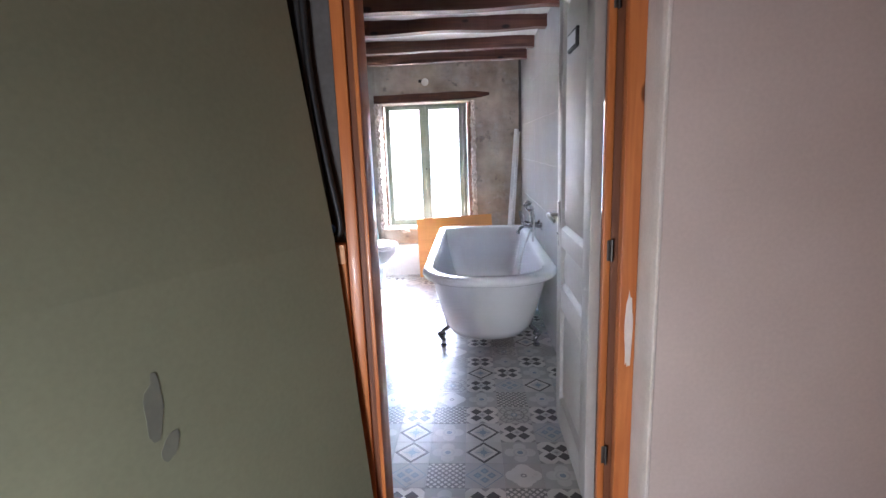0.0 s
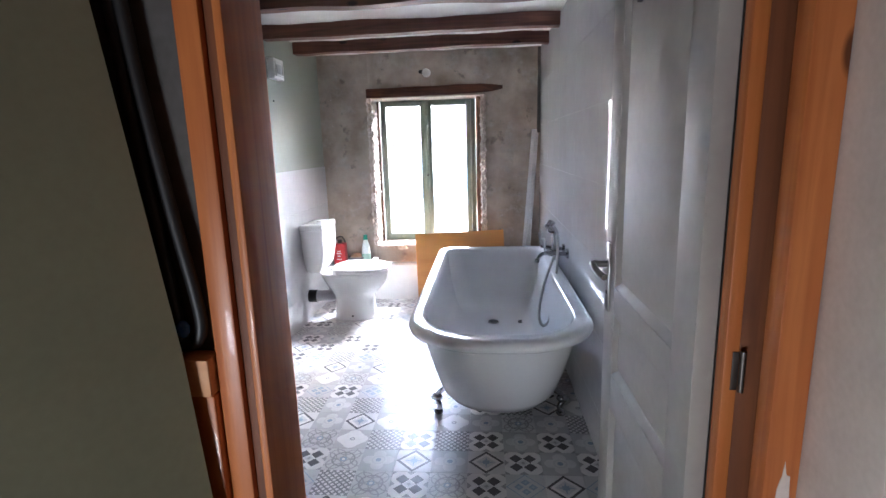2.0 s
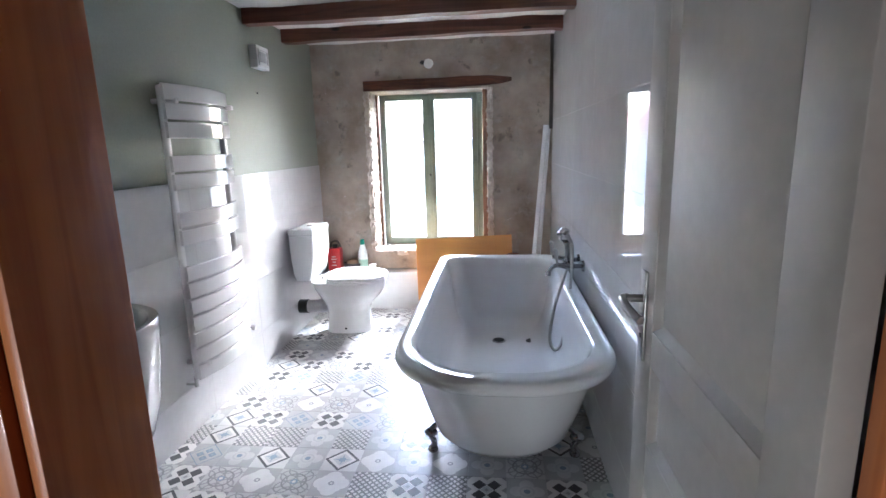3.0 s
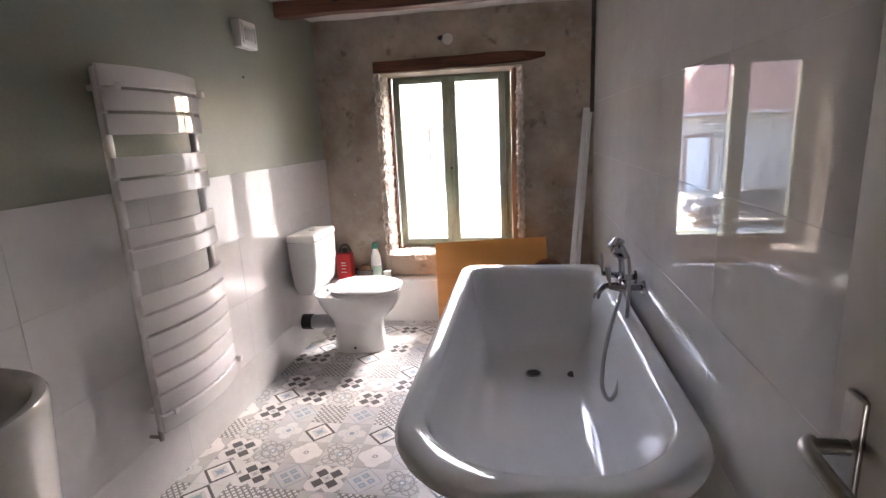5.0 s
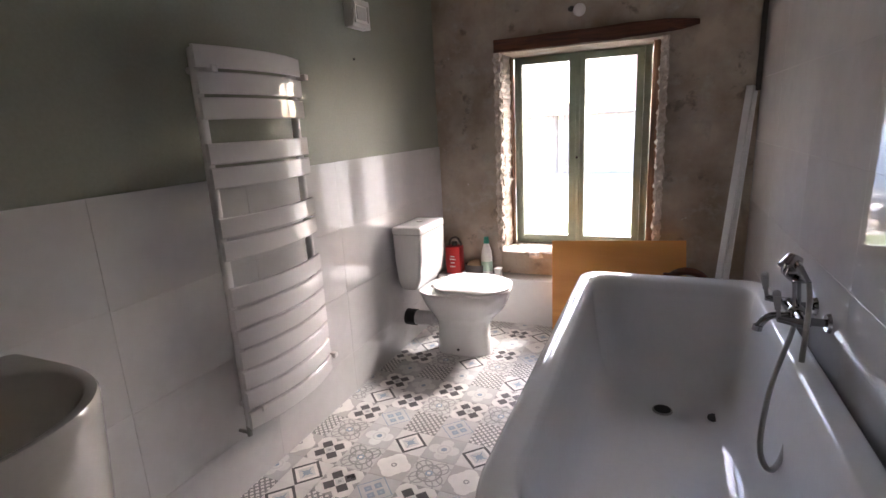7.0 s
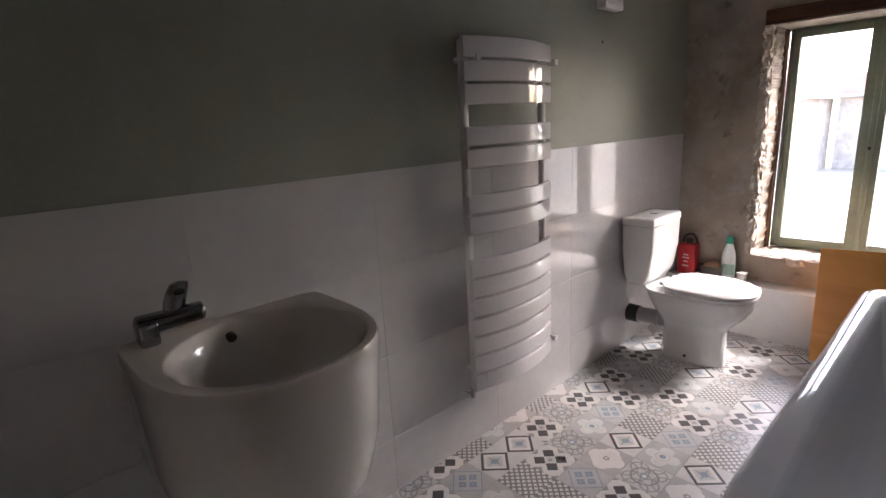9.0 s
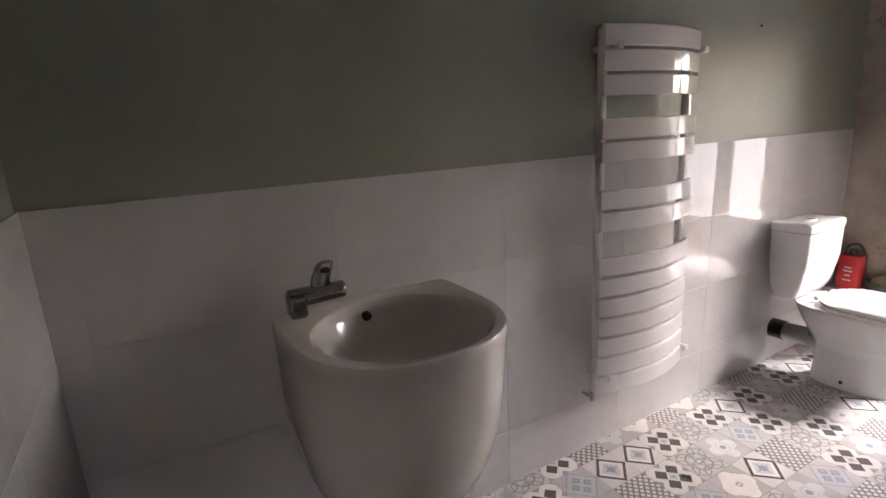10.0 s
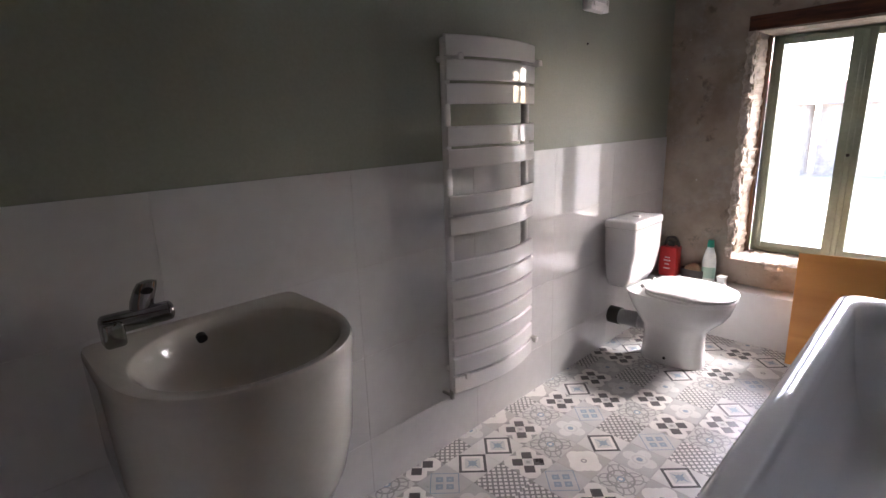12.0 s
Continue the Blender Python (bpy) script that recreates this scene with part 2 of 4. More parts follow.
def tile_material(kind):
    """One printed pattern; u and v run from -1 to 1 across a tile."""
    m, n, l, bsdf = nodes_of("patterned_tile_" + kind)
    tree = m.node_tree
    tc = n.new("ShaderNodeTexCoord")
    sp = n.new("ShaderNodeSeparateXYZ")
    l.new(tc.outputs["Object"], sp.inputs[0])
    u = Sum(tree, sp.outputs["X"]) * (2 / TILE)
    v = Sum(tree, sp.outputs["Y"]) * (2 / TILE)
    au, av = u.mag(), v.mag()
    dia = au + av
    rad = (u * u + v * v).root()

    def disc(x, y, r):
        return (((au - x) * (au - x) + (av - y) * (av - y)).root()).below(r)

    layers = []
    if kind == "diamond":
        ground = (0.56, 0.55, 0.53)
        star = ((au.low(av)) * 2.4 + dia * 0.55).below(0.26)
        layers = [(dia.below(0.99), DARK), (dia.below(0.79), CREAM), (dia.below(0.56), PALE), (star, BLUE), (au.high(av).below(0.17), BLUE)]
    elif kind == "flower":
        ground = (0.40, 0.385, 0.37)
        layers = [(disc(0.52, 0.0, 0.42), CREAM), (disc(0.0, 0.52, 0.42), CREAM), (disc(0.30, 0.30, 0.34), CREAM), (rad.below(0.16), MID), (rad.below(0.07), CREAM)]
    elif kind == "checker":
        ground = CREAM
        four = ((au - 0.38).mag() + (av - 0.38).mag())
        side = ((au - 1.0).mag() + av).low((av - 1.0).mag() + au)
        layers = [(side.below(0.26), MID), (four.below(0.37), DARK), (dia.below(0.30), PALE), (dia.below(0.13), MID), (dia.above(1.72), MID)]
    elif kind == "dots":
        ground = (0.20, 0.195, 0.195)
        cell = ((u * 2.75 + v * 2.75).fold(1.0) - 0.5).mag().high(((u * 2.75 - v * 2.75).fold(1.0) - 0.5).mag())
        layers = [(cell.below(0.30), CREAM), (cell.below(0.08), PALE)]
    elif kind == "four":
        ground = (0.45, 0.445, 0.44)
        layers = [(dia.below(1.0), BLUE), (dia.below(0.93), (0.46, 0.46, 0.46)), (((u + v).mag() - 0.36).mag().high(((u - v).mag() - 0.36).mag()).below(0.25), BLUE),
                  (((u + v).mag() - 0.36).mag().high(((u - v).mag() - 0.36).mag()).below(0.10), (0.32, 0.38, 0.44))]
    elif kind == "lace":
        ground = (0.50, 0.49, 0.475)
        ring = (rad - 0.62).mag().below(0.05)
        petal = ((disc(0.45, 0.45, 0.46) - disc(0.45, 0.45, 0.38)).above(0.5)).high((disc(1.0, 0.0, 0.62) - disc(1.0, 0.0, 0.54)).above(0.5)).high((disc(0.0, 1.0, 0.62) - disc(0.0, 1.0, 0.54)).above(0.5))
        layers = [(petal, MID), (ring, (0.26, 0.25, 0.25)), (disc(0.42, 0.0, 0.10), MID), (disc(0.0, 0.42, 0.10), MID), (rad.below(0.2), BLUE), (rad.below(0.1), CREAM)]
    else:
        ground = (0.42, 0.42, 0.415)
        layers = [(disc(0.5, 0.0, 0.36), (0.56, 0.555, 0.54)), (disc(0.0, 0.5, 0.36), (0.56, 0.555, 0.54)), (rad.below(0.5), (0.58, 0.58, 0.56)), ((rad - 0.34).mag().below(0.05), PALE), (rad.below(0.16), BLUE)]
    colour = n.new("ShaderNodeRGB")
    colour.outputs[0].default_value = (*ground, 1)
    last = colour.outputs[0]
    for mask, c in layers:
        x = n.new("ShaderNodeMix")
        x.data_type = "RGBA"
        l.new(mask.value, x.inputs["Factor"])
        l.new(last, x.inputs["A"])
        x.inputs["B"].default_value = (*c, 1)
        last = x.outputs["Result"]
    geo = n.new("ShaderNodeNewGeometry")
    t = n.new("ShaderNodeTexNoise")
    t.inputs["Scale"].default_value, t.inputs["Detail"].default_value = 14, 8
    l.new(geo.outputs["Position"], t.inputs["Vector"])
    info = n.new("ShaderNodeObjectInfo")
    wear = Sum(tree, t.outputs["Fac"]) * 0.35 + Sum(tree, info.outputs["Random"]) * 0.16 + 0.74
    hs = n.new("ShaderNodeHueSaturation")
    l.new(wear.value, hs.inputs["Value"])
    l.new(last, hs.inputs["Color"])
    l.new(hs.outputs["Color"], bsdf.inputs["Base Color"])
    rr = Sum(tree, t.outputs["Fac"]) * 0.25 + 0.20
    l.new(rr.value, bsdf.inputs["Roughness"])
    return m


TILE = 0.16
M_CEMENT = cement_material()
M_GREEN = paint("sage_green_paint", (0.28, 0.293, 0.235), (0.235, 0.248, 0.198), rough=0.55, scale=2.5, fine=90, bump=0.05)
M_HALLGREEN = paint("hall_green_paint", (0.27, 0.28, 0.185), (0.225, 0.235, 0.155), rough=0.6, scale=2.2, fine=70, bump=0.05)
M_HALLWHITE = paint("hall_plaster", (0.58, 0.475, 0.425), (0.50, 0.405, 0.36), rough=0.75, scale=2.5, fine=80, bump=0.08)
M_HINGE = paint("dull_hinge_steel", (0.17, 0.155, 0.14), (0.11, 0.10, 0.09), rough=0.5, metal=1.0)
M_SCUFF = paint("grey_scuff", (0.195, 0.20, 0.155), (0.15, 0.155, 0.125), rough=0.7, scale=20)
M_REVEAL = paint("pale_plaster", (0.74, 0.66, 0.60), (0.62, 0.54, 0.48), rough=0.8, scale=7, fine=90, bump=0.1)
M_WHITE_TILE = paint("gloss_white_tile", (0.57, 0.56, 0.555), (0.51, 0.50, 0.495), rough=0.018, rvar=0.012, scale=3.0, fine=18, random_tone=0.02, spec=0.30)
M_GROUT = paint("grout", (0.66, 0.65, 0.63), (0.58, 0.57, 0.55), rough=0.9)
M_CEILING = paint("ceiling_plaster", (0.70, 0.68, 0.65), (0.58, 0.555, 0.53), rough=0.9, scale=4, bump=0.2)
M_BEAM = wood("dark_beam", (0.17, 0.062, 0.036), (0.075, 0.026, 0.017), "x", rough=0.6, scale=7, knots=True, bump=0.5)
M_PINE = wood("stained_pine", (0.58, 0.205, 0.052), (0.42, 0.122, 0.028), "z", rough=0.42, scale=8, coat=0.15)
# darkened pine: the shade of the frame's gaps is in the colour
M_PINE_SHADE = wood("pine_gap_shade", (0.22, 0.075, 0.025), (0.12, 0.040, 0.014), "z", rough=0.6, scale=8, knots=False)
M_PINE_END = wood("pine_offcut", (0.74, 0.40, 0.19), (0.60, 0.28, 0.12), "x", rough=0.6, scale=8, knots=False)
M_LINTEL = wood("old_lintel", (0.14, 0.05, 0.026), (0.05, 0.02, 0.014), "x", rough=0.7, scale=10, bump=0.6)
M_OLDWOOD = wood("old_casing", (0.27, 0.135, 0.07), (0.11, 0.055, 0.032), "z", rough=0.7, scale=10, bump=0.4)
M_PLY = wood("plywood_face", (0.66, 0.315, 0.085), (0.54, 0.225, 0.055), "x", rough=0.5, scale=1.6, knots=False, bump=0.05)
M_DOOR = paint("white_door_paint", (0.40, 0.38, 0.352), (0.345, 0.325, 0.30), rough=0.52, scale=3, fine=40, bump=0.04)
M_WINDOW = paint("grey_green_window_paint", (0.29, 0.345, 0.275), (0.21, 0.26, 0.205), rough=0.45, scale=6, fine=60, bump=0.08)
M_CHIPPED = paint("broken_plaster", (0.66, 0.60, 0.53), (0.42, 0.35, 0.29), rough=0.9, scale=14, fine=70, bump=0.6)
M_ENAMEL = paint("white_enamel", (0.78, 0.78, 0.78), (0.74, 0.74, 0.74), rough=0.06, rvar=0.02, scale=2, spec=0.33)
M_ENAMEL_OUT = paint("white_acrylic_shell", (0.76, 0.76, 0.765), (0.72, 0.72, 0.725), rough=0.12, rvar=0.03, scale=2)
M_CERAMIC = paint("white_ceramic", (0.80, 0.795, 0.78), (0.76, 0.755, 0.74), rough=0.08, rvar=0.03, scale=2, coat=0.5)
M_CREAM_CERAMIC = paint("cream_ceramic", (0.62, 0.585, 0.53), (0.58, 0.545, 0.49), rough=0.10, rvar=0.03, scale=2, coat=0.4)
M_SEAT = paint("white_plastic_seat", (0.80, 0.79, 0.78), (0.76, 0.75, 0.74), rough=0.2)
M_RADIATOR = paint("radiator_enamel", (0.74, 0.72, 0.71), (0.70, 0.68, 0.67), rough=0.09, rvar=0.03, scale=3, spec=0.35)
M_CHROME = paint("chrome", (0.38, 0.38, 0.39), (0.28, 0.28, 0.29), rough=0.10, metal=1.0, rvar=0.05)
M_STEEL = paint("brushed_steel", (0.42, 0.41, 0.39), (0.32, 0.31, 0.30), rough=0.32, metal=1.0)
M_BLACK = paint("black_rubber", (0.018, 0.017, 0.017), (0.010, 0.010, 0.010), rough=0.5)
M_PIPE = paint("grey_pvc", (0.52, 0.52, 0.52), (0.45, 0.45, 0.45), rough=0.4)
M_PLASTIC = paint("white_plastic", (0.76, 0.75, 0.73), (0.70, 0.69, 0.67), rough=0.3)
M_RED = paint("red_packaging", (0.52, 0.025, 0.025), (0.40, 0.018, 0.02), rough=0.35)
M_TEAL = paint("green_cap", (0.02, 0.30, 0.20), (0.015, 0.24, 0.16), rough=0.35)
M_BOTTLE = paint("bottle_plastic", (0.72, 0.74, 0.72), (0.66, 0.68, 0.66), rough=0.25)
M_LABEL = paint("pale_green_label", (0.36, 0.50, 0.42), (0.28, 0.42, 0.34), rough=0.4)
M_CLUTTER = paint("dark_pan", (0.10, 0.085, 0.075), (0.05, 0.042, 0.038), rough=0.45)
M_TAN = paint("cardboard", (0.42, 0.28, 0.17), (0.33, 0.21, 0.12), rough=0.8)
M_SEATWOOD = wood("varnished_brown_wood", (0.16, 0.055, 0.025), (0.07, 0.022, 0.012), "x", rough=0.2, scale=8, knots=False, coat=0.4)
M_PVC = paint("white_pvc_profile", (0.72, 0.73, 0.74), (0.64, 0.65, 0.66), rough=0.35)
M_BACKING = paint("dark_backing", (0.10, 0.095, 0.09), (0.065, 0.06, 0.055), rough=0.9, bump=0.2)
M_BLUE = paint("blue_plug", (0.05, 0.16, 0.42), (0.04, 0.12, 0.34), rough=0.3)
M_HANDLE = paint("lever_ceramic", (0.30, 0.30, 0.31), (0.22, 0.22, 0.23), rough=0.15)
M_BOARDS = wood("hall_floorboards", (0.34, 0.20, 0.11), (0.22, 0.12, 0.06), "y", rough=0.45, scale=6)
M_GLASS = glass_material()
M_STONE = paint("rubble_stone", (0.58, 0.53, 0.46), (0.36, 0.31, 0.26), rough=0.9, scale=1.6, fine=5, bump=0.5)
M_ROOF = paint("red_brown_roof_tiles", (0.30, 0.17, 0.13), (0.21, 0.115, 0.09), rough=0.85, scale=1.2, fine=8)
M_YARD = paint("gravel_yard", (0.44, 0.40, 0.34), (0.30, 0.29, 0.22), rough=0.95, scale=0.25, fine=4, bump=0.3)
M_GRASS = paint("grass", (0.12, 0.16, 0.05), (0.07, 0.10, 0.03), rough=0.95, scale=0.6, fine=9, bump=0.4)
M_CAR = paint("dark_car_paint", (0.03, 0.032, 0.036), (0.022, 0.024, 0.027), rough=0.18, coat=0.6)
M_CARGLASS = paint("dark_car_glass", (0.03, 0.04, 0.05), (0.02, 0.03, 0.04), rough=0.05)
M_GARAGE = paint("white_garage_door", (0.72, 0.73, 0.74), (0.62, 0.63, 0.64), rough=0.5)
M_PALEDOOR = paint("pale_grey_door", (0.60, 0.60, 0.58), (0.52, 0.52, 0.50), rough=0.6)


# ---- structure ----
XL, XR, Y0, Y1, ZC = -1.172, 0.760, 1.550, 5.280, 2.170

floor = solid("floor", box(B(), XL - 0.1, XR + 0.1, 1.43, Y1 + 0.02, -0.15, -0.004), M_GROUT, "bathroom floor of grey and white patterned square tiles", "floor", kind="structure")
hall_floor = solid("floor_hall", box(B(), -1.6, 1.6, -1.25, 1.43, -0.15, 0.0), M_BOARDS, "brown wooden floorboards of the landing", "floor", kind="structure")

bm = grid_slab(B(), "x", XL - 0.008, -0.25, Y0 - 0.08, Y1 + 0.3, -0.1, ZC + 0.1, 60, 36, 0.0015, 2.0, 1.0)
wall_left = solid("wall_west", bm, M_GREEN, "sage green painted wall above white tiles", "wall", kind="structure")
wall_right = solid("wall_east", box(B(), XR + 0.0018, XR + 0.25, Y0, Y1 + 0.3, -0.1, ZC + 0.1), M_GROUT, "wall fully clad in large glossy white tiles", "wall", kind="structure")

# the window wall: bare cement round a deep opening
WX0, WX1, WZ0, WZ1 = -0.735, 0.272, 0.470, 1.790
bm = B()
for x0, x1, z0, z1, nu, nv, seed in ((XL - 0.008, WX0, -0.05, ZC + 0.05, 22, 80, 1), (WX1, XR + 0.008, -0.05, ZC + 0.05, 24, 80, 2), (WX0, WX1, -0.05, WZ0, 46, 20, 3), (WX0, WX1, WZ1, ZC + 0.05, 46, 20, 4)):
    grid_slab(bm, "y", Y1, 0.42, x0, x1, z0, z1, nu, nv, 0.012, 6.0, seed)
wall_window = solid("wall_north", bm, M_CEMENT, "bare rough grey-brown cement wall round the window", "wall", kind="structure")

# the wall with the door
bm = B()
box(bm, XL - 0.25, -0.16, 1.475, Y0, -0.05, ZC + 0.1)
wall_door_a = solid("wall_south", bm, M_GREEN, "sage green painted wall beside the doorway", "wall", kind="structure")
wall_door_b = solid("wall_south", box(B(), 0.756, XR + 0.25, 1.475, Y0, -0.05, ZC + 0.1), M_GREEN, "painted wall behind the open door", "wall", kind="structure")
wall_door_c = solid("wall_south", box(B(), -0.16, 0.756, 1.475, Y0, 2.10, ZC + 0.1), M_GREEN, "painted wall above the doorway", "wall", kind="structure")

# landing in front of the door
PANEL_EDGE = [(-0.107, 0.0), (-0.124, 0.21), (-0.185, 1.07), (-0.248, 1.583), (-0.328, 2.30)]
PDX, PDY = -0.486, -0.874


def on_panel(s, z, off=0.0):
    """A point of the slanting panel, s along it from its leaning edge, off proud of its face."""
    ex = PANEL_EDGE[-1][0]
    for (xa, za), (xb, zb) in zip(PANEL_EDGE, PANEL_EDGE[1:]):
        if za <= z <= zb:
            ex = xa + (xb - xa) * (z - za) / (zb - za)
            break
    return (ex + s * PDX - PDY * off, 1.397 + s * PDY + PDX * off, z)


bm = B()
rings = []
for s in (0.0, 2.72):
    rings.append([on_panel(s, z) for x, z in PANEL_EDGE] + [on_panel(s, z, -0.014) for x, z in reversed(PANEL_EDGE)])
loft(bm, rings)
bmesh.ops.recalc_face_normals(bm, faces=bm.faces[:])
hall_panel = solid("wall_hall_panel", bm, M_HALLGREEN, "green painted plasterboard panel with a leaning edge", "wall", kind="structure", smooth=0)
hall_right = solid("wall_hall_plaster", box(B(), 0.762, 1.6, 1.300, 1.470, 0, 2.3, 0.008), M_HALLWHITE, "pinkish off-white plastered wall of the landing", "wall", kind="structure")
bm = box(B(), 0.756, 0.7695, 1.2975, 1.470, 0, 2.2, 0.004)
worn(bm, 0.002, 6.0, 3)
hall_reveal = solid("trim_reveal", bm, M_REVEAL, "pale plaster reveal beside the pine door frame", "trim", kind="structure")
for seed, x0, x1, z0, z1 in ((2, 0.595, 0.635, 0.722, 0.868), (5, 0.576, 0.618, 0.668, 0.728), (7, 0.800, 0.820, 0.640, 0.665)):
    bm = B()
    n = 22
    ring = []
    for k in range(n):
        a = 2 * math.pi * k / n
        r = 1 + 0.35 * noise.noise(Vector((math.cos(a) * 1.5, math.sin(a) * 1.5, seed)))
        ring.append(((x0 + x1) / 2 + (x1 - x0) / 2 * r * math.cos(a) - 0.012 * math.sin(a), (z0 + z1) / 2 + (z1 - z0) / 2 * r * math.sin(a)))
    loft(bm, [[on_panel(x, z, off) for x, z in ring] for off in (-0.0004, 0.0008)])
    solid("trim_scuff", bm, M_SCUFF, "grey scuff mark on the green panel", "scuff", kind="structure", smooth=0)
# unseen walls that close the landing, given a dark colour against bounced light
solid("wall_hall_west", box(B(), -1.8, -1.6, -1.25, 1.47, -0.1, 2.4), M_BOARDS, "unseen landing wall, dark brown to cut bounced light", "wall", kind="structure")
solid("wall_hall_east", box(B(), 1.6, 1.8, -1.25, 1.47, -0.1, 2.4), M_BOARDS, "unseen landing wall, dark brown to cut bounced light", "wall", kind="structure")
# unseen wall; its low opening is made up to hold the added lamp
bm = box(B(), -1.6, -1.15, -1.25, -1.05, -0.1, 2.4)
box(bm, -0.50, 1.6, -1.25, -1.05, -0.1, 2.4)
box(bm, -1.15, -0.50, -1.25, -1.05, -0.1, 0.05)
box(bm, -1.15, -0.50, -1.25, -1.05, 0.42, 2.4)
solid("wall_hall_south", bm, M_BOARDS, "unseen dark brown landing wall with an opening made for the fill lamp", "wall", kind="structure")
# unseen as well, and dark for the same reason
solid("ceiling_hall", box(B(), -1.8, 1.8, -1.25, 1.475, 2.3, 2.5), M_BEAM, "unseen landing ceiling, dark to cut bounced light", "ceiling", kind="structure")
solid("wall_hall_backing", box(B(), -1.6, -0.165, 1.464, 1.474, 0, 2.3), M_BACKING, "dark unfinished backing behind the panel", "wall", kind="structure")

# added lamp behind the camera to brighten the landing; its real source is unknown
hall_light = new("landing_fill", bpy.data.lights.new("landing_fill", "AREA"))
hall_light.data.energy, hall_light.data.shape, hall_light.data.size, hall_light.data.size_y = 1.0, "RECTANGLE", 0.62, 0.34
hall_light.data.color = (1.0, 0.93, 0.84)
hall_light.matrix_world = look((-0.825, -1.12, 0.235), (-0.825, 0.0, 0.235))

bm = grid_slab(B(), "y", 0, 0.15, XL - 0.1, XR + 0.1, Y0 - 0.07, Y1 + 0.05, 30, 60, 0.012, 3.0, 9.0)
bm.transform(Matrix.Translation((0, 0, ZC)) @ Matrix(((1, 0, 0, 0), (0, 0, 1, 0), (0, 1, 0, 0), (0, 0, 0, 1))))
bmesh.ops.recalc_face_normals(bm, faces=bm.faces[:])
solid("ceiling", bm, M_CEILING, "uneven white plaster ceiling between the beams", "ceiling", kind="structure")

for i, yb in enumerate((1.75, 2.33, 2.90, 3.45, 4.13, 4.69)):
    bm = box(B(), XL + 0.002, XR - 0.002, yb, yb + 0.085, 2.085, ZC + 0.02)
    bmesh.ops.subdivide_edges(bm, edges=[e for e in bm.edges if abs(e.verts[0].co.x - e.verts[1].co.x) > 1], cuts=26, use_grid_fill=True)
    for v in bm.verts:
        if abs(v.co.x - XL) > 0.01 and abs(v.co.x - XR) > 0.01:
            v.co.z += 0.014 * noise.noise(Vector((v.co.x * 2.5, i * 3.1, v.co.z * 4)))
            v.co.y += 0.012 * noise.noise(Vector((v.co.x * 3.0, i * 5.7, v.co.z * 9 + 3)))
    solid("ceiling_beam", bm, M_BEAM, "dark brown rough-hewn wooden ceiling beam", "beam", "ceiling beams", smooth=60)

# plinth under the window
solid("plinth", box(B(), XL + 0.001, XR - 0.001, 5.130, Y1 + 0.01, -0.003, 0.318, 0.003), M_WHITE_TILE, "low white tiled ledge below the window", "ledge", kind="structure")

# ---- window ----
def ragged(along, a0, a1, u0, u1, v0, v1, amount, seed, n=110):
    """A broken plaster edge: a bar along z or x whose section wanders and chips."""
    rings = []
    m = 20
    for i in range(n + 1):
        a = a0 + (a1 - a0) * i / n
        chip = max(0.0, noise.noise(Vector((a * 9.0, seed, 0.3)))) + 0.6 * max(0.0, noise.noise(Vector((a * 27.0, seed, 4.3))))
        ring = []
        for k in range(m):
            t = 2 * math.pi * k / m
            c, q = math.cos(t), math.sin(t)
            du = math.copysign(abs(c) ** 0.35, c) * (u1 - u0) / 2 * (1 - 0.45 * chip)
            dv = math.copysign(abs(q) ** 0.35, q) * (v1 - v0) / 2 * (1 - 0.25 * chip)
            w = amount * noise.noise(Vector((a * 34.0, c * 2.1 + seed, q * 2.1)))
            u, v = (u0 + u1) / 2 + du + w * c, (v0 + v1) / 2 + dv + w * q
            ring.append((u, v, a) if along == "z" else (a, u, v))
        rings.append(ring)
    return loft(B(), rings)


win = thing("window_1", (-0.25, 5.60, WZ0), "grey-green painted two-leaf wooden window, closed", "window", kind="structure")
FX0, FX1, FZ0, FZ1 = -0.700, 0.200, 0.478, 1.788
bm = B()
for a in ((FX0, FX0 + 0.028, FZ0, FZ1), (FX1 - 0.045, FX1, FZ0, FZ1), (FX0 + 0.028, FX1 - 0.045, FZ1 - 0.014, FZ1), (FX0 + 0.028, FX1 - 0.045, FZ0, FZ0 + 0.026)):
    box(bm, a[0], a[1], 5.575, 5.650, a[2], a[3], 0.004)
part("window_frame", bm, M_WINDOW, win)
for x0, x1, gx0, gx1 in ((FX0 + 0.029, -0.2575, -0.640, -0.318), (-0.2565, FX1 - 0.046, -0.212, 0.108)):
    z0, z1, g0, g1 = FZ0 + 0.027, FZ1 - 0.015, 0.542, 1.736
    bm = B()
    for a in ((x0, gx0, z0, z1), (gx1, x1, z0, z1), (gx0, gx1, g1, z1), (gx0, gx1, z0, g0)):
        box(bm, a[0], a[1], 5.560, 5.610, a[2], a[3], 0.003)
    leaf = part("casement", bm, M_WINDOW, win)
    pane = part("pane", box(B(), gx0 + 0.001, gx1 - 0.001, 5.588, 5.592, g0 + 0.001, g1 - 0.001), M_GLASS, leaf, "clear window pane", smooth=0)
    pane.visible_shadow = False
bm = box(B(), -0.272, -0.243, 5.546, 5.5595, FZ0 + 0.03, FZ1 - 0.018, 0.005)
part("cover_strip", bm, M_WINDOW, win)
bm = rod(B(), (-0.2575, 5.546, 1.10), (-0.2575, 5.530, 1.10), 0.008)
ball(bm, (-0.2575, 5.528, 1.10), 0.009)
part("knob", bm, M_BLACK, win, "small dark knob")

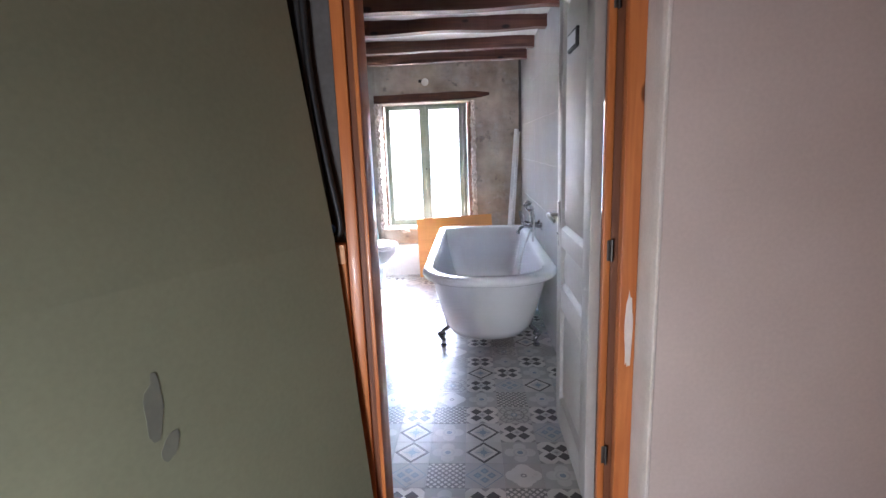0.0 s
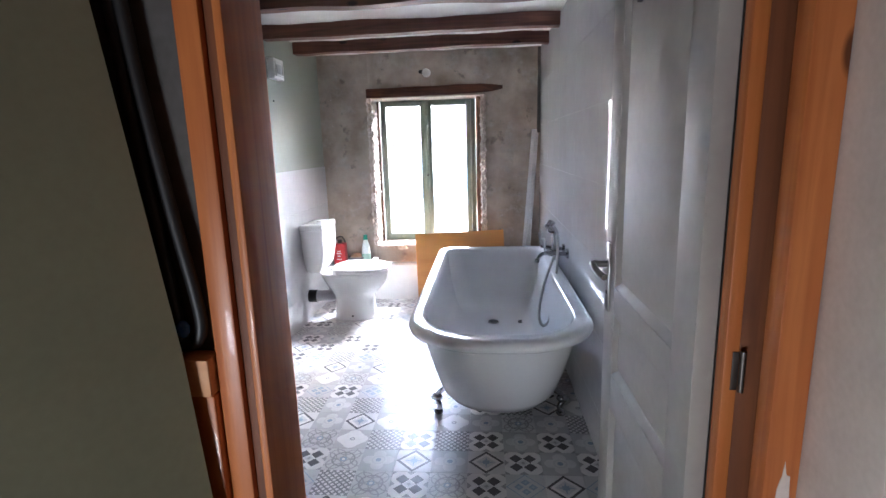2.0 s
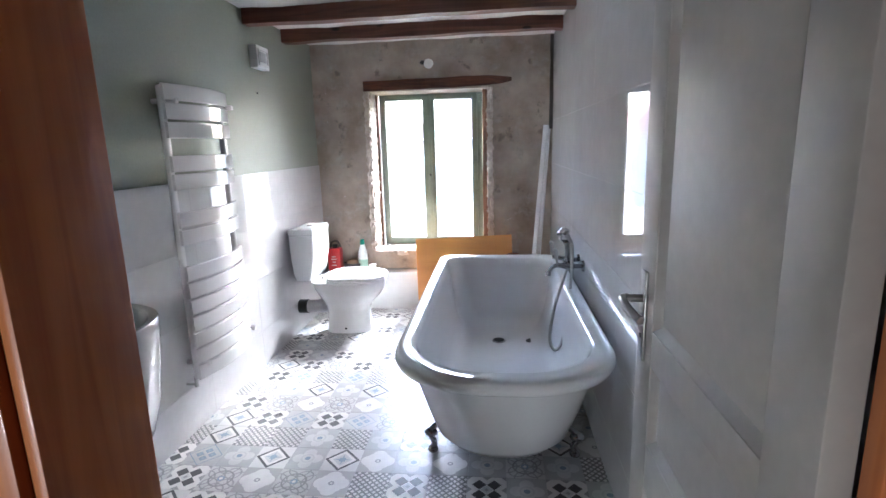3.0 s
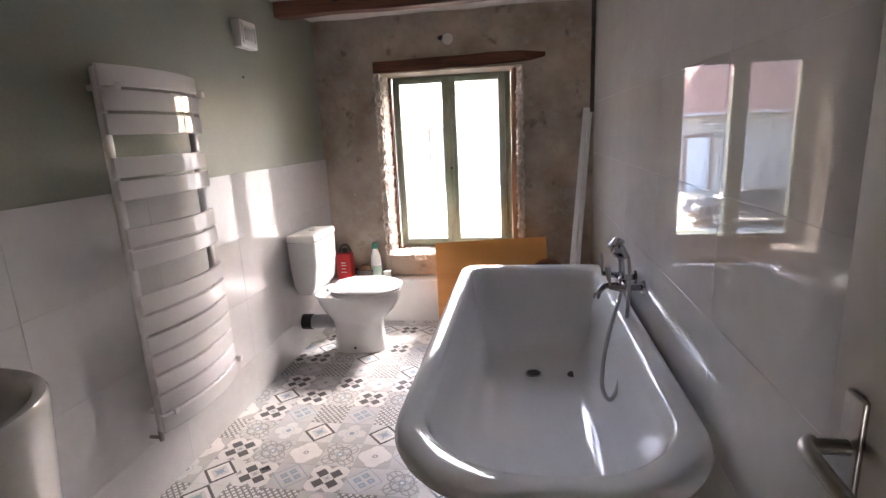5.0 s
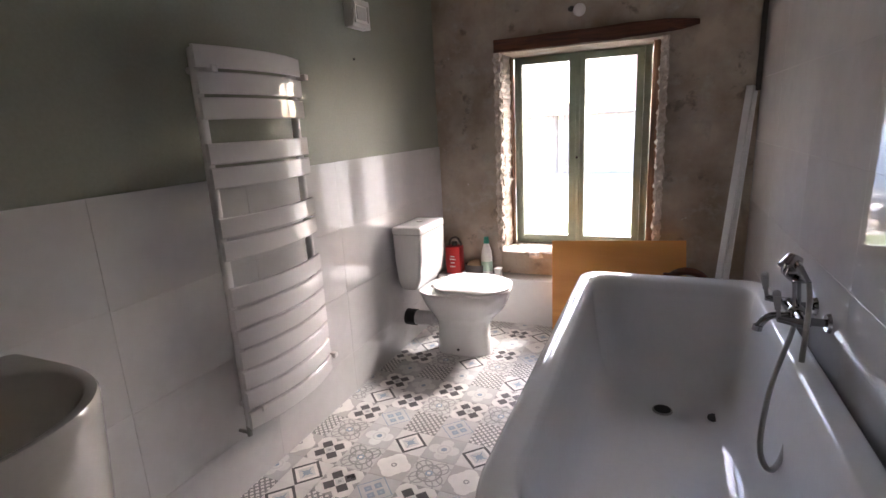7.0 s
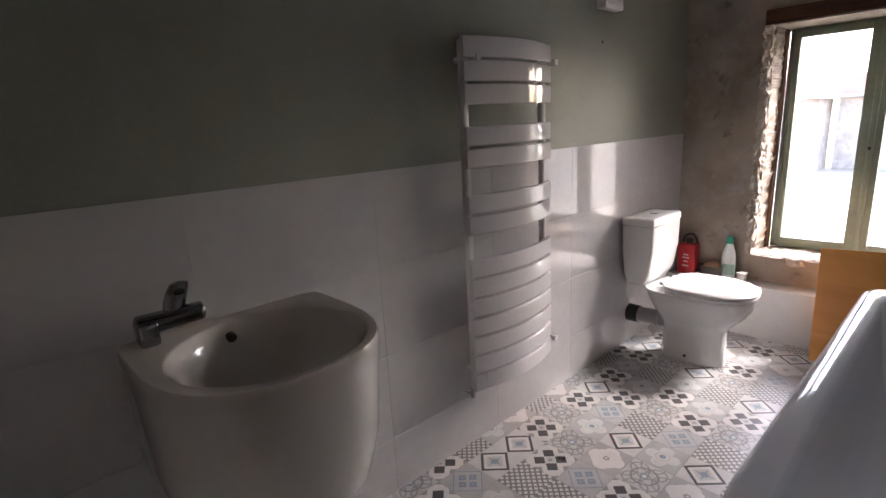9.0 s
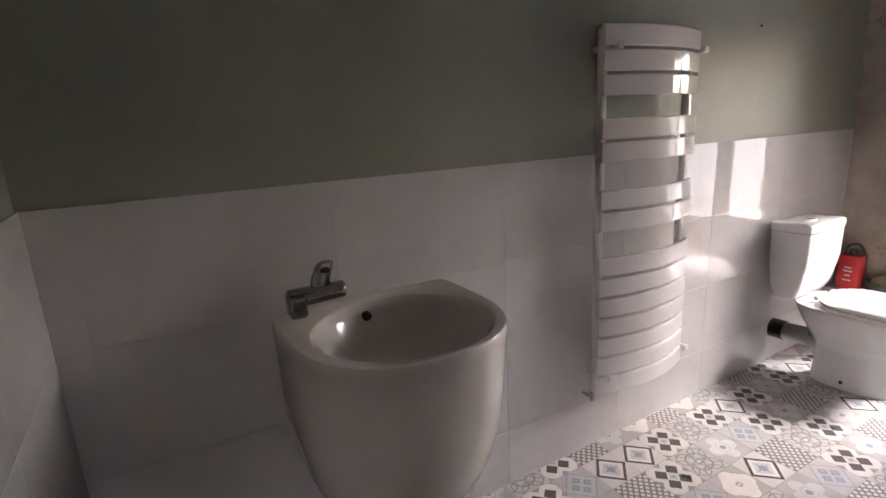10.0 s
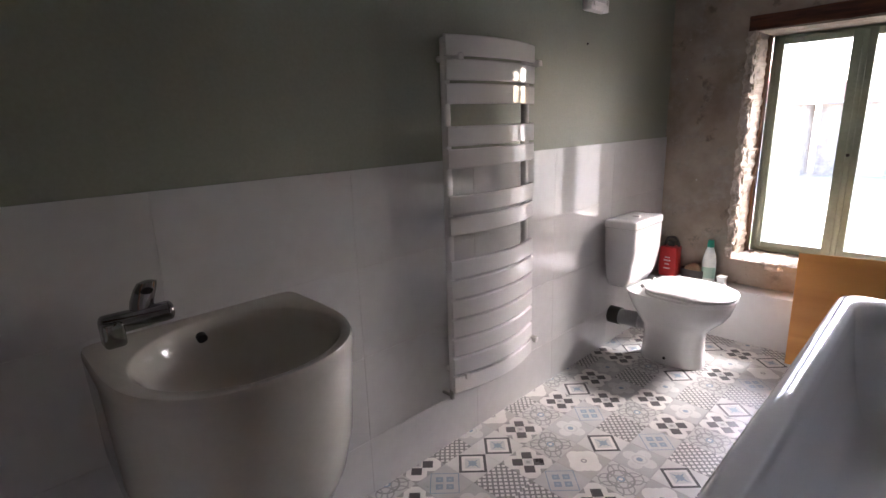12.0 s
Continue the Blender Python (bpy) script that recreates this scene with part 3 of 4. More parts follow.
# sides of the deep opening
bm = ragged("z", WZ0, WZ1, WX0 - 0.010, WX0 + 0.026, 5.30, 5.57, 0.016, 2.0)
solid("trim_window_plaster", bm, M_CEMENT, "rough brown plaster side of the window opening", "trim", kind="structure", smooth=0)
bm = ragged("z", WZ0 + 0.01, WZ1 + 0.004, WX1 - 0.026, WX1 + 0.018, 5.262, 5.34, 0.022, 4.0)
solid("trim_window_plaster", bm, M_CHIPPED, "broken white plaster edge of the window opening", "trim", kind="structure", smooth=0)
bm = ragged("z", WZ0 + 0.01, WZ1 + 0.004, WX0 - 0.020, WX0 + 0.022, 5.260, 5.33, 0.022, 9.0)
solid("trim_window_plaster", bm, M_CHIPPED, "broken white plaster edge of the window opening", "trim", kind="structure", smooth=0)
bm = worn(box(B(), 0.205, WX1 - 0.020, 5.40, 5.57, WZ0, WZ1), 0.006, 12, 5, 6)
solid("trim_window_casing", bm, M_OLDWOOD, "old brown wooden casing beside the window", "trim", kind="structure", smooth=0)
bm = worn(box(B(), WX0 + 0.022, WX0 + 0.034, 5.50, 5.572, WZ0, WZ1), 0.004, 12, 5, 6)
solid("trim_window_casing", bm, M_OLDWOOD, "old brown wooden casing beside the window", "trim", kind="structure", smooth=0)
bm = ragged("x", WX0 - 0.01, WX1 + 0.004, 5.266, 5.585, WZ0 - 0.040, WZ0 + 0.008, 0.016, 7.0)
solid("window_sill", bm, M_CHIPPED, "rough pale plaster window sill", "sill", kind="structure", smooth=0)
bm = box(B(), -0.752, 0.440, 5.262, 5.57, 1.796, 1.872)
bmesh.ops.subdivide_edges(bm, edges=bm.edges[:], cuts=12, use_grid_fill=True)
for v in bm.verts:
    v.co.z += 0.014 * (v.co.x + 0.75) / 1.2 * (1 if v.co.z > 1.83 else 0.6) + 0.008 * noise.noise(v.co * 7)
    v.co.y += 0.010 * noise.noise(v.co * 9)
    f = max(0.0, (v.co.x - 0.20) / 0.24)
    v.co.z += (1.852 - v.co.z) * 0.66 * f * f
    v.co.y += 0.020 * f * f if v.co.y < 5.4 else 0
solid("window_lintel", bm, M_LINTEL, "dark old wooden lintel over the window", "lintel", kind="structure", smooth=60)
bm = worn(box(B(), XR - 0.024, XR + 0.004, 5.262, 5.286, 1.46, ZC - 0.01), 0.005, 14, 6, 3)
solid("trim_corner", bm, M_BACKING, "dark open joint in the corner of the wall", "trim", kind="structure", smooth=0)

# ---- door frame and door ----
frame_thing = thing("door_frame", (0.29, 1.45, 0), "orange stained pine door frame with knots", "door frame", kind="structure")
JL = -0.082
# the darkened strips paint the shade in the gaps between the jamb boards
for a, mtl in (((-0.158, -0.120, 1.438, 1.56), M_PINE), ((-0.120, -0.096, 1.450, 1.55), M_PINE_SHADE), ((-0.096, JL, 1.430, 1.565), M_PINE)):
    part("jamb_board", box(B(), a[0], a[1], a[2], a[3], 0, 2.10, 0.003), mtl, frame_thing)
for a, mtl in (((0.668, 0.692, 1.532, 1.562), M_PINE), ((0.6925, 0.7555, 1.538, 1.562), M_PINE_SHADE), ((0.704, 0.7555, 1.450, 1.492), M_PINE)):
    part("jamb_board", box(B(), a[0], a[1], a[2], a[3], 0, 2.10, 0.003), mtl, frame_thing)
part("head_board", box(B(), JL, 0.704, 1.452, 1.56, 2.04, 2.10, 0.004), M_PINE, frame_thing)
bm = B()
ring = []
for k in range(26):
    a = 2 * math.pi * k / 26
    r = 1 + 0.45 * noise.noise(Vector((math.cos(a) * 2, math.sin(a) * 2, 4.0)))
    ring.append((0.734 + 0.013 * r * math.cos(a), 0.74 + 0.13 * r * math.sin(a)))
loft(bm, [[(x, y, z) for x, z in ring] for y in (1.4502, 1.4490)])
part("bare_patch", bm, M_REVEAL, frame_thing, "pale smear of plaster on the stain", smooth=0)

door = thing("door_1", (0.66, 1.55, 0), "white painted panelled wooden door, standing open", "door", kind="structure")
DX0, DX1, DY0, DY1, DZ1 = 0.632, 0.668, 1.565, 2.215, 2.03
bm = B()
ST = 0.105
rails = ((0.010, 0.150), (0.600, 0.705), (0.885, 0.965), (1.900, DZ1))
for y0, y1 in ((DY0, DY0 + ST), (DY1 - ST, DY1)):
    box(bm, DX0, DX1, y0, y1, 0.010, DZ1, 0.003)
for z0, z1 in rails:
    box(bm, DX0 + 0.0005, DX1 - 0.0005, DY0 + ST - 0.002, DY1 - ST + 0.002, z0, z1, 0.003)
part("stiles_and_rails", bm, M_DOOR, door)
for (a, z0), (z1, b) in zip(rails, rails[1:]):
    bm = B()
    y0, y1 = DY0 + ST, DY1 - ST
    prof = [(0.0, DX0 + 0.003), (0.010, DX0 + 0.012), (0.018, DX0 + 0.017), (0.034, DX0 + 0.013), (0.046, DX0 + 0.007)]
    loft(bm, [[(x, y0 + o, z0 + o), (x, y1 - o, z0 + o), (x, y1 - o, z1 - o), (x, y0 + o, z1 - o)] for o, x in prof], cap0=False)
    part("panel", bm, M_DOOR, door, smooth=30)
    part("panel", box(B(), DX1 - 0.012, DX1 - 0.006, y0, y1, z0, z1), M_DOOR, door)
HY, HZ = 2.165, 1.020
bm = box(B(), DX0 - 0.007, DX0, HY - 0.017, HY + 0.017, HZ - 0.140, HZ + 0.062, 0.0034, 3)
plate = part("handle_plate", bm, M_STEEL, door, "long brushed steel handle plate")
bm = rod(B(), (DX0 - 0.005, HY, HZ), (DX0 - 0.050, HY, HZ), 0.009)
tube(bm, spline([(DX0 - 0.040, HY + 0.006, HZ + 0.001), (DX0 - 0.052, HY - 0.012, HZ + 0.003), (DX0 - 0.055, HY - 0.045, HZ + 0.002), (DX0 - 0.050, HY - 0.085, HZ - 0.006), (DX0 - 0.040, HY - 0.112, HZ - 0.012)], 8), 0.009, 12)
part("door_handle", bm, M_STEEL, plate, "curved steel lever handle")
part("keyhole", rod(B(), (DX0 - 0.0085, HY, HZ - 0.085), (DX0 - 0.0065, HY, HZ - 0.085), 0.006), M_BLACK, plate)
for hz in (0.24, 0.985, 1.76):
    bm = box(B(), 0.680, 0.691, 1.5295, 1.5318, hz - 0.034, hz + 0.034, 0.001)
    rod(bm, (0.6955, 1.527, hz - 0.036), (0.6955, 1.527, hz + 0.036), 0.0048)
    part("hinge", bm, M_HINGE, door, "dull dark steel hinge")
# small framed plaque
plaque = thing("door_plaque", (DX0, 1.91, 1.675), "small dark framed plaque fixed to the white door", "plaque")
bm = B()
box(bm, DX0 - 0.004, DX0 + 0.009, 1.825, 1.995, 1.675, 1.745, 0.004)
part("rim", bm, M_BLACK, plaque)
part("face", box(B(), DX0 - 0.006, DX0 - 0.0045, 1.838, 1.982, 1.687, 1.733), M_PIPE, plaque, "pale grey plaque face")

# clutter in the gap beside the frame
bm = box(B(), -0.222, -0.1605, 1.418, 1.462, 0.985, 1.048, 0.003)
solid("timber_offcut", bm, M_PINE_END, "pale pine block wedged beside the door frame", "timber")
bm = box(B(), -0.218, -0.1605, 1.424, 1.462, 0.0, 0.984, 0.003)
solid("timber_stud", bm, M_PINE, "orange pine stud beside the door frame", "timber")
cable = thing("cable", (-0.210, 1.38, 2.2), "thick black electric cable hanging in a loop", "cable")
bm = tube(B(), spline([(-0.248, 1.435, 2.20), (-0.250, 1.434, 1.70), (-0.242, 1.434, 1.50), (-0.220, 1.434, 1.25), (-0.208, 1.434, 1.075)], 8), 0.010)
part("cord", bm, M_BLACK, cable)
bm = tube(B(), spline([(-0.230, 1.437, 2.20), (-0.234, 1.437, 1.70), (-0.224, 1.437, 1.50), (-0.200, 1.437, 1.30), (-0.177, 1.437, 1.15), (-0.174, 1.437, 1.095), (-0.188, 1.436, 1.070), (-0.208, 1.434, 1.075)], 8), 0.010)
part("cord", bm, M_BLACK, cable)
part("plug", ball(B(), (-0.196, 1.424, 1.098), 0.011, 1, 0.8, 1.3), M_BLUE, cable, "blue plug end")


# ---- bath ----
def tub_outline(d, near, far, z, n=18):
    """A rounded box inset by d at the sides, near and far at the ends: wide curves at the near end, tight ones at the far end."""
    x0, x1, y0, y1 = -0.068 + d, 0.735 - d * 1.05, 2.530 + near, 4.425 - far
    z += 0.055 * (z - 0.2)
    out = []
    for cx, cy, rx, ry, a0 in ((x1, y1, 0.075, 0.085, 0), (x0, y1, 0.075, 0.085, 90), (x0, y0, 0.33, 0.32, 180), (x1, y0, 0.33, 0.32, 270)):
        k = max(0.25, 1 - d / 0.5)
        rx, ry = rx * k if rx > 0.2 else rx + 0.25 * d, ry * k if ry > 0.2 else ry + 0.25 * d
        rx, ry = min(rx, 0.48 * (x1 - x0)), min(ry, 0.48 * (y1 - y0))
        mx, my = cx - rx if cx > 0.33 else cx + rx, cy - ry if cy > 3.5 else cy + ry
        for i in range(n):
            t = radians(a0 + 90 * i / (n - 1))
            out.append((mx + rx * math.cos(t), my + ry * math.sin(t), z))
    return out


bath = thing("bathtub", (0.335, 3.49, 0), "white freestanding bathtub on chrome claw feet, empty", "bathtub")
prof = ((0.24, 0.50, 0.42, 0.128), (0.19, 0.40, 0.33, 0.135), (0.155, 0.32, 0.26, 0.160), (0.125, 0.25, 0.20, 0.22), (0.095, 0.19, 0.15, 0.33), (0.070, 0.125, 0.10, 0.45), (0.055, 0.075, 0.065, 0.545), (0.050, 0.065, 0.060, 0.562))
shell = part("shell", loft(B(), [tub_outline(*p) for p in prof], cap1=False), M_ENAMEL_OUT, bath, smooth=60)
prof = ((0.052, 0.068, 0.062, 0.553), (0.020, 0.022, 0.020, 0.554), (0.005, 0.006, 0.005, 0.564), (0.0, 0.0, 0.0, 0.580), (0.004, 0.004, 0.004, 0.594), (0.012, 0.013, 0.013, 0.602), (0.026, 0.030, 0.030, 0.605), (0.066, 0.085, 0.092, 0.603), (0.074, 0.097, 0.103, 0.592), (0.081, 0.112, 0.113, 0.560),
        (0.092, 0.150, 0.130, 0.480), (0.112, 0.215, 0.155, 0.380), (0.135, 0.285, 0.185, 0.300), (0.160, 0.345, 0.215, 0.258), (0.190, 0.400, 0.255, 0.235), (0.235, 0.48, 0.33, 0.226), (0.30, 0.62, 0.50, 0.2235))
basin = part("basin", loft(B(), [tub_outline(*p) for p in prof], cap0=False), M_ENAMEL, bath, smooth=60)
for x, y, mt, nm in ((0.322, 3.884, M_STEEL, "drain"), (0.516, 3.880, M_BLACK, "overflow")):
    bm = rod(B(), (x, y, 0.222), (x, y, 0.230), 0.039, 0.036, 24)
    dr = part(nm, bm, mt, bath, "dark metal waste" if nm == "drain" else "open black hole")
    bm = rod(B(), (x, y, 0.2302), (x, y, 0.2312), 0.031, 0.031, 20)
    part("hole", bm, M_BLACK, dr)
for sx, yy in ((-1, 3.14), (1, 3.14), (-1, 4.02), (1, 4.02)):
    x = 0.335 + sx * 0.287
    bm = B()
    path = [(x - sx * 0.03, yy, 0.26), (x - sx * 0.005, yy - 0.006, 0.20), (x - sx * 0.012, yy - 0.01, 0.145), (x + sx * 0.022, yy - 0.016, 0.115), (x + sx * 0.038, yy - 0.02, 0.085), (x + sx * 0.020, yy - 0.022, 0.050), (x + sx * 0.024, yy - 0.024, 0.020)]
    tube(bm, spline(path, 6), 0.014)
    ball(bm, (x + sx * 0.034, yy - 0.02, 0.092), 0.026, 1.2, 0.9, 0.8)
    ball(bm, (x + sx * 0.026, yy - 0.026, 0.014), 0.022, 1.1, 1.2, 0.62)
    part("claw_foot", bm, M_CHROME, bath, "chrome claw foot")

# mixer tap with hand shower, on the tiled wall over the bath
tap = thing("bath_mixer", (0.758, 3.74, 0.72), "chrome wall-mounted bath mixer with hand shower and hose", "tap")
TY, TZ, TX = 3.74, 0.725, 0.690
for dy in (-0.075, 0.075):
    bm = B()
    rod(bm, (0.758, TY + dy, TZ), (0.748, TY + dy, TZ), 0.030, 0.026, 20)
    rod(bm, (0.75, TY + dy, TZ), (TX, TY + dy, TZ), 0.012)
    part("wall_flange", bm, M_CHROME, tap)
bm = rod(B(), (TX, TY - 0.10, TZ), (TX, TY + 0.10, TZ), 0.017, n=18)
ball(bm, (TX, TY, TZ), 0.028)
rod(bm, (TX, TY, TZ), (TX - 0.01, TY, TZ + 0.11), 0.012)
part("body", bm, M_CHROME, tap)
bm = tube(B(), spline([(TX, TY, TZ - 0.01), (TX - 0.06, TY - 0.01, TZ - 0.012), (TX - 0.085, TY - 0.02, TZ - 0.02), (TX - 0.105, TY - 0.022, TZ - 0.05)], 6), 0.012)
rod(bm, (TX - 0.105, TY - 0.022, TZ - 0.044), (TX - 0.107, TY - 0.022, TZ - 0.062), 0.015)
part("spout", bm, M_CHROME, tap)
for dy in (-0.10, 0.10):
    bm = rod(B(), (TX, TY + dy, TZ), (TX - 0.07, TY + dy, TZ + 0.012), 0.015, 0.011)
    h = part("valve", bm, M_CHROME, tap)
    bm = rod(B(), (TX - 0.066, TY + dy, TZ + 0.01), (TX - 0.072, TY + dy, TZ + 0.045), 0.006)
    rod(bm, (TX - 0.072, TY + dy, TZ + 0.04), (TX - 0.078, TY + dy, TZ + 0.085), 0.008, 0.012)
    ball(bm, (TX - 0.079, TY + dy, TZ + 0.09), 0.012)
    part("lever", bm, M_HANDLE, h, "white-tipped lever")
bm = box(B(), TX - 0.03, TX + 0.012, TY - 0.03, TY + 0.03, TZ + 0.105, TZ + 0.120, 0.005)
tube(bm, spline([(TX - 0.03, TY - 0.02, TZ + 0.115), (TX - 0.045, TY - 0.02, TZ + 0.13), (TX - 0.04, TY - 0.02, TZ + 0.15)], 4), 0.006)
tube(bm, spline([(TX - 0.03, TY + 0.02, TZ + 0.115), (TX - 0.045, TY + 0.02, TZ + 0.13), (TX - 0.04, TY + 0.02, TZ + 0.15)], 4), 0.006)
part("cradle", bm, M_CHROME, tap)
bm = rod(B(), (TX - 0.01, TY - 0.02, TZ + 0.150), (TX - 0.014, TY + 0.030, TZ + 0.160), 0.012, 0.014)
rod(bm, (TX - 0.012, TY + 0.040, TZ + 0.172), (TX - 0.030, TY + 0.022, TZ + 0.140), 0.024, 0.034, 22)
hs = part("hand_shower", bm, M_CHROME, tap)
rod_b = rod(B(), (TX - 0.01, TY - 0.02, TZ + 0.150), (TX + 0.004, TY - 0.075, TZ + 0.120), 0.011, 0.008)
part("handle", rod_b, M_HANDLE, hs)
bm = tube(B(), spline([(TX + 0.004, TY - 0.075, TZ + 0.122), (TX + 0.004, TY - 0.105, TZ + 0.06), (TX - 0.004, TY - 0.135, TZ - 0.06), (TX - 0.025, TY - 0.205, TZ - 0.20), (TX - 0.065, TY - 0.315, TZ - 0.310), (TX - 0.105, TY - 0.365, TZ - 0.338), (TX - 0.125, TY - 0.325, TZ - 0.290), (TX - 0.090, TY - 0.205, TZ - 0.17), (TX - 0.030, TY - 0.085, TZ - 0.055), (TX - 0.004, TY - 0.02, TZ - 0.012)], 10), 0.008)
part("hose", bm, M_STEEL, tap, "ribbed steel shower hose")

# ---- towel radiator ----
rad = thing("towel_radiator", (-1.12, 3.42, 0.28), "white enamelled towel radiator with bowed flat slats", "radiator")
RY0, RY1, RX = 3.170, 3.682, -1.085
slats = [1.645, 1.565, 1.485, 1.340, 1.260, 1.092, 1.012] + [0.845 - 0.080 * k for k in range(7)]
for zt in slats:
    bm = B()
    n = 14
    rings = []
    for i in range(n + 1):
        f = i / n
        bow = 0.046 * (1 - (2 * f - 1) ** 2)
        y = RY0 + (RY1 - RY0) * f
        x = RX + bow
        rings.append([(x, y, zt), (x + 0.004, y, zt - 0.004), (x + 0.004, y, zt - 0.066), (x, y, zt - 0.070), (x - 0.009, y, zt - 0.070), (x - 0.009, y, zt)])
    part("slat", loft(bm, rings), M_RADIATOR, rad, smooth=35)
for yy in (RY0 + 0.022, RY1 - 0.022):
    bm = box(B(), RX - 0.040, RX - 0.0125, yy - 0.016, yy + 0.016, 0.290, 1.640, 0.010, 3)
    part("post", bm, M_RADIATOR, rad)
    for zz in (0.36, 1.575):
        bm = rod(B(), (XL, yy + 0.03, zz), (RX - 0.02, yy + 0.03, zz), 0.012)
        box(bm, RX - 0.02, RX + 0.026, yy + 0.022, yy + 0.046, zz - 0.012, zz + 0.012, 0.004)
        part("bracket", bm, M_RADIATOR, rad)
    bm = rod(B(), (RX - 0.038, yy, 0.30), (RX - 0.038, yy, 0.25), 0.010)
    rod(bm, (RX - 0.038, yy, 0.262), (XL, yy, 0.262), 0.007)
    part("valve", bm, M_STEEL, rad, "steel pipe connection")

# ---- toilet ----
TC = 4.645


def egg(x0, x1, hy, z, n=40, back=4.0, front=2.1):
    """A pan outline: square at the wall side, round at the front."""
    cx, hx = (x0 + x1) / 2, (x1 - x0) / 2
    out = []
    for k in range(n):
        a = 2 * math.pi * k / n
        c, s = math.cos(a), math.sin(a)
        e = 2 / (front if c > 0 else back)
        out.append((cx + hx * math.copysign(abs(c) ** e, c), TC + hy * math.copysign(abs(s) ** (2 / 2.3), s), z))
    return out


wc = thing("toilet", (-0.85, TC, 0), "white ceramic close-coupled toilet with closed lid", "toilet")
prof = [egg(-0.965, -0.622, 0.102, 0.0), egg(-0.965, -0.620, 0.105, 0.02), egg(-0.958, -0.628, 0.098, 0.08), egg(-0.955, -0.632, 0.094, 0.16), egg(-0.965, -0.624, 0.100, 0.205), egg(-0.985, -0.590, 0.128, 0.245), egg(-1.005, -0.548, 0.156, 0.285), egg(-1.03, -0.520, 0.174, 0.33), egg(-1.05, -0.507, 0.181, 0.375), egg(-1.06, -0.504, 0.183, 0.394), egg(-1.06, -0.508, 0.180, 0.400), egg(-1.05, -0.53, 0.16, 0.401)]
part("pan", loft(B(), prof), M_CERAMIC, wc, smooth=60)
bm = B()
rings = [egg(-0.945, -0.498, 0.186, 0.402), egg(-0.948, -0.495, 0.190, 0.408), egg(-0.948, -0.495, 0.190, 0.416), egg(-0.945, -0.498, 0.187, 0.420)]
part("seat", loft(bm, rings), M_SEAT, wc, smooth=50)
rings = [egg(-0.945, -0.498, 0.187, 0.4225), egg(-0.950, -0.494, 0.191, 0.427), egg(-0.950, -0.494, 0.190, 0.434), egg(-0.935, -0.510, 0.176, 0.443), egg(-0.90, -0.56, 0.13, 0.447)]
lid = part("lid", loft(B(), rings), M_SEAT, wc, smooth=50)
for dy in (-0.07, 0.07):
    part("hinge", rod(B(), (-0.958, TC + dy - 0.015, 0.424), (-0.958, TC + dy + 0.015, 0.424), 0.011), M_STEEL, wc)
for sgn in (-1, 1):
    part("fixing_cap", ball(B(), (-0.93, TC + sgn * 0.135, 0.365), 0.009), M_BLACK, wc)
part("fixing_cap", ball(B(), (-0.80, TC - 0.106, 0.04), 0.008), M_BLACK, wc)


def tank_ring(g, z, x0=-1.158, x1=-0.972, hy=0.180, r=0.016):
    """A rectangle with softly rounded corners, drawn in by g."""
    out = []
    cx, hx, h = (x0 + x1) / 2, (x1 - x0) / 2 - g, hy - g
    for sx, sy, a0 in ((1, 1, 0), (-1, 1, 90), (-1, -1, 180), (1, -1, 270)):
        for k in range(6):
            a = radians(a0 + 18 * k)
            out.append((cx + sx * (hx - r) + r * math.cos(a), TC + sy * (h - r) + r * math.sin(a), z))
    return out


part("cistern", loft(B(), [tank_ring(0.036, 0.412, x1=-1.0), tank_ring(0.026, 0.420, x1=-0.995), tank_ring(0.014, 0.47, x1=-0.985), tank_ring(0.005, 0.60), tank_ring(0.002, 0.752)]), M_CERAMIC, wc, smooth=40)
lidc = part("cistern_lid", loft(B(), [tank_ring(0.003, 0.7535), tank_ring(-0.001, 0.757), tank_ring(-0.001, 0.788), tank_ring(0.003, 0.795), tank_ring(0.012, 0.799), tank_ring(0.06, 0.800)]), M_CERAMIC, wc, smooth=40)
part("flush_button", rod(B(), (-1.055, TC, 0.800), (-1.055, TC, 0.806), 0.022, 0.020, 20), M_STEEL, lidc, "steel flush button")
bm = rod(B(), (XL, TC - 0.02, 0.185), (-1.105, TC - 0.02, 0.185), 0.052, n=22)
part("pipe_collar", bm, M_BLACK, wc, "black rubber collar")
bm = rod(B(), (-1.108, TC - 0.02, 0.185), (-0.93, TC - 0.01, 0.190), 0.046, n=22)
rod(bm, (-1.0, TC - 0.015, 0.188), (-0.985, TC - 0.015, 0.188), 0.052, n=22)
part("waste_pipe", bm, M_PIPE, wc, "grey plastic waste pipe")

# ---- washbasin ----
SY = 2.290


def basin_ring(depth, hy, z, n=48, x0=XL, p=2.4):
    """A D shape with its flat side on the wall."""
    out = []
    for k in range(n):
        a = 2 * math.pi * k / n
        c, s = math.cos(a), math.sin(a)
        if c >= 0:
            x = x0 + depth * (0.38 + 0.62 * abs(c) ** (2 / p))
        else:
            x = x0 + depth * (0.38 - 0.38 * abs(c) ** (2 / 14.0))
        out.append((x, SY + hy * math.copysign(abs(s) ** (2 / (p if c >= 0 else 14.0)), s), z))
    return out


def bowl_ring(rx, ry, z, n=48, cx=-0.912):
    return [(cx + rx * math.cos(2 * math.pi * k / n), SY + 0.008 + ry * math.sin(2 * math.pi * k / n), z) for k in range(n)]


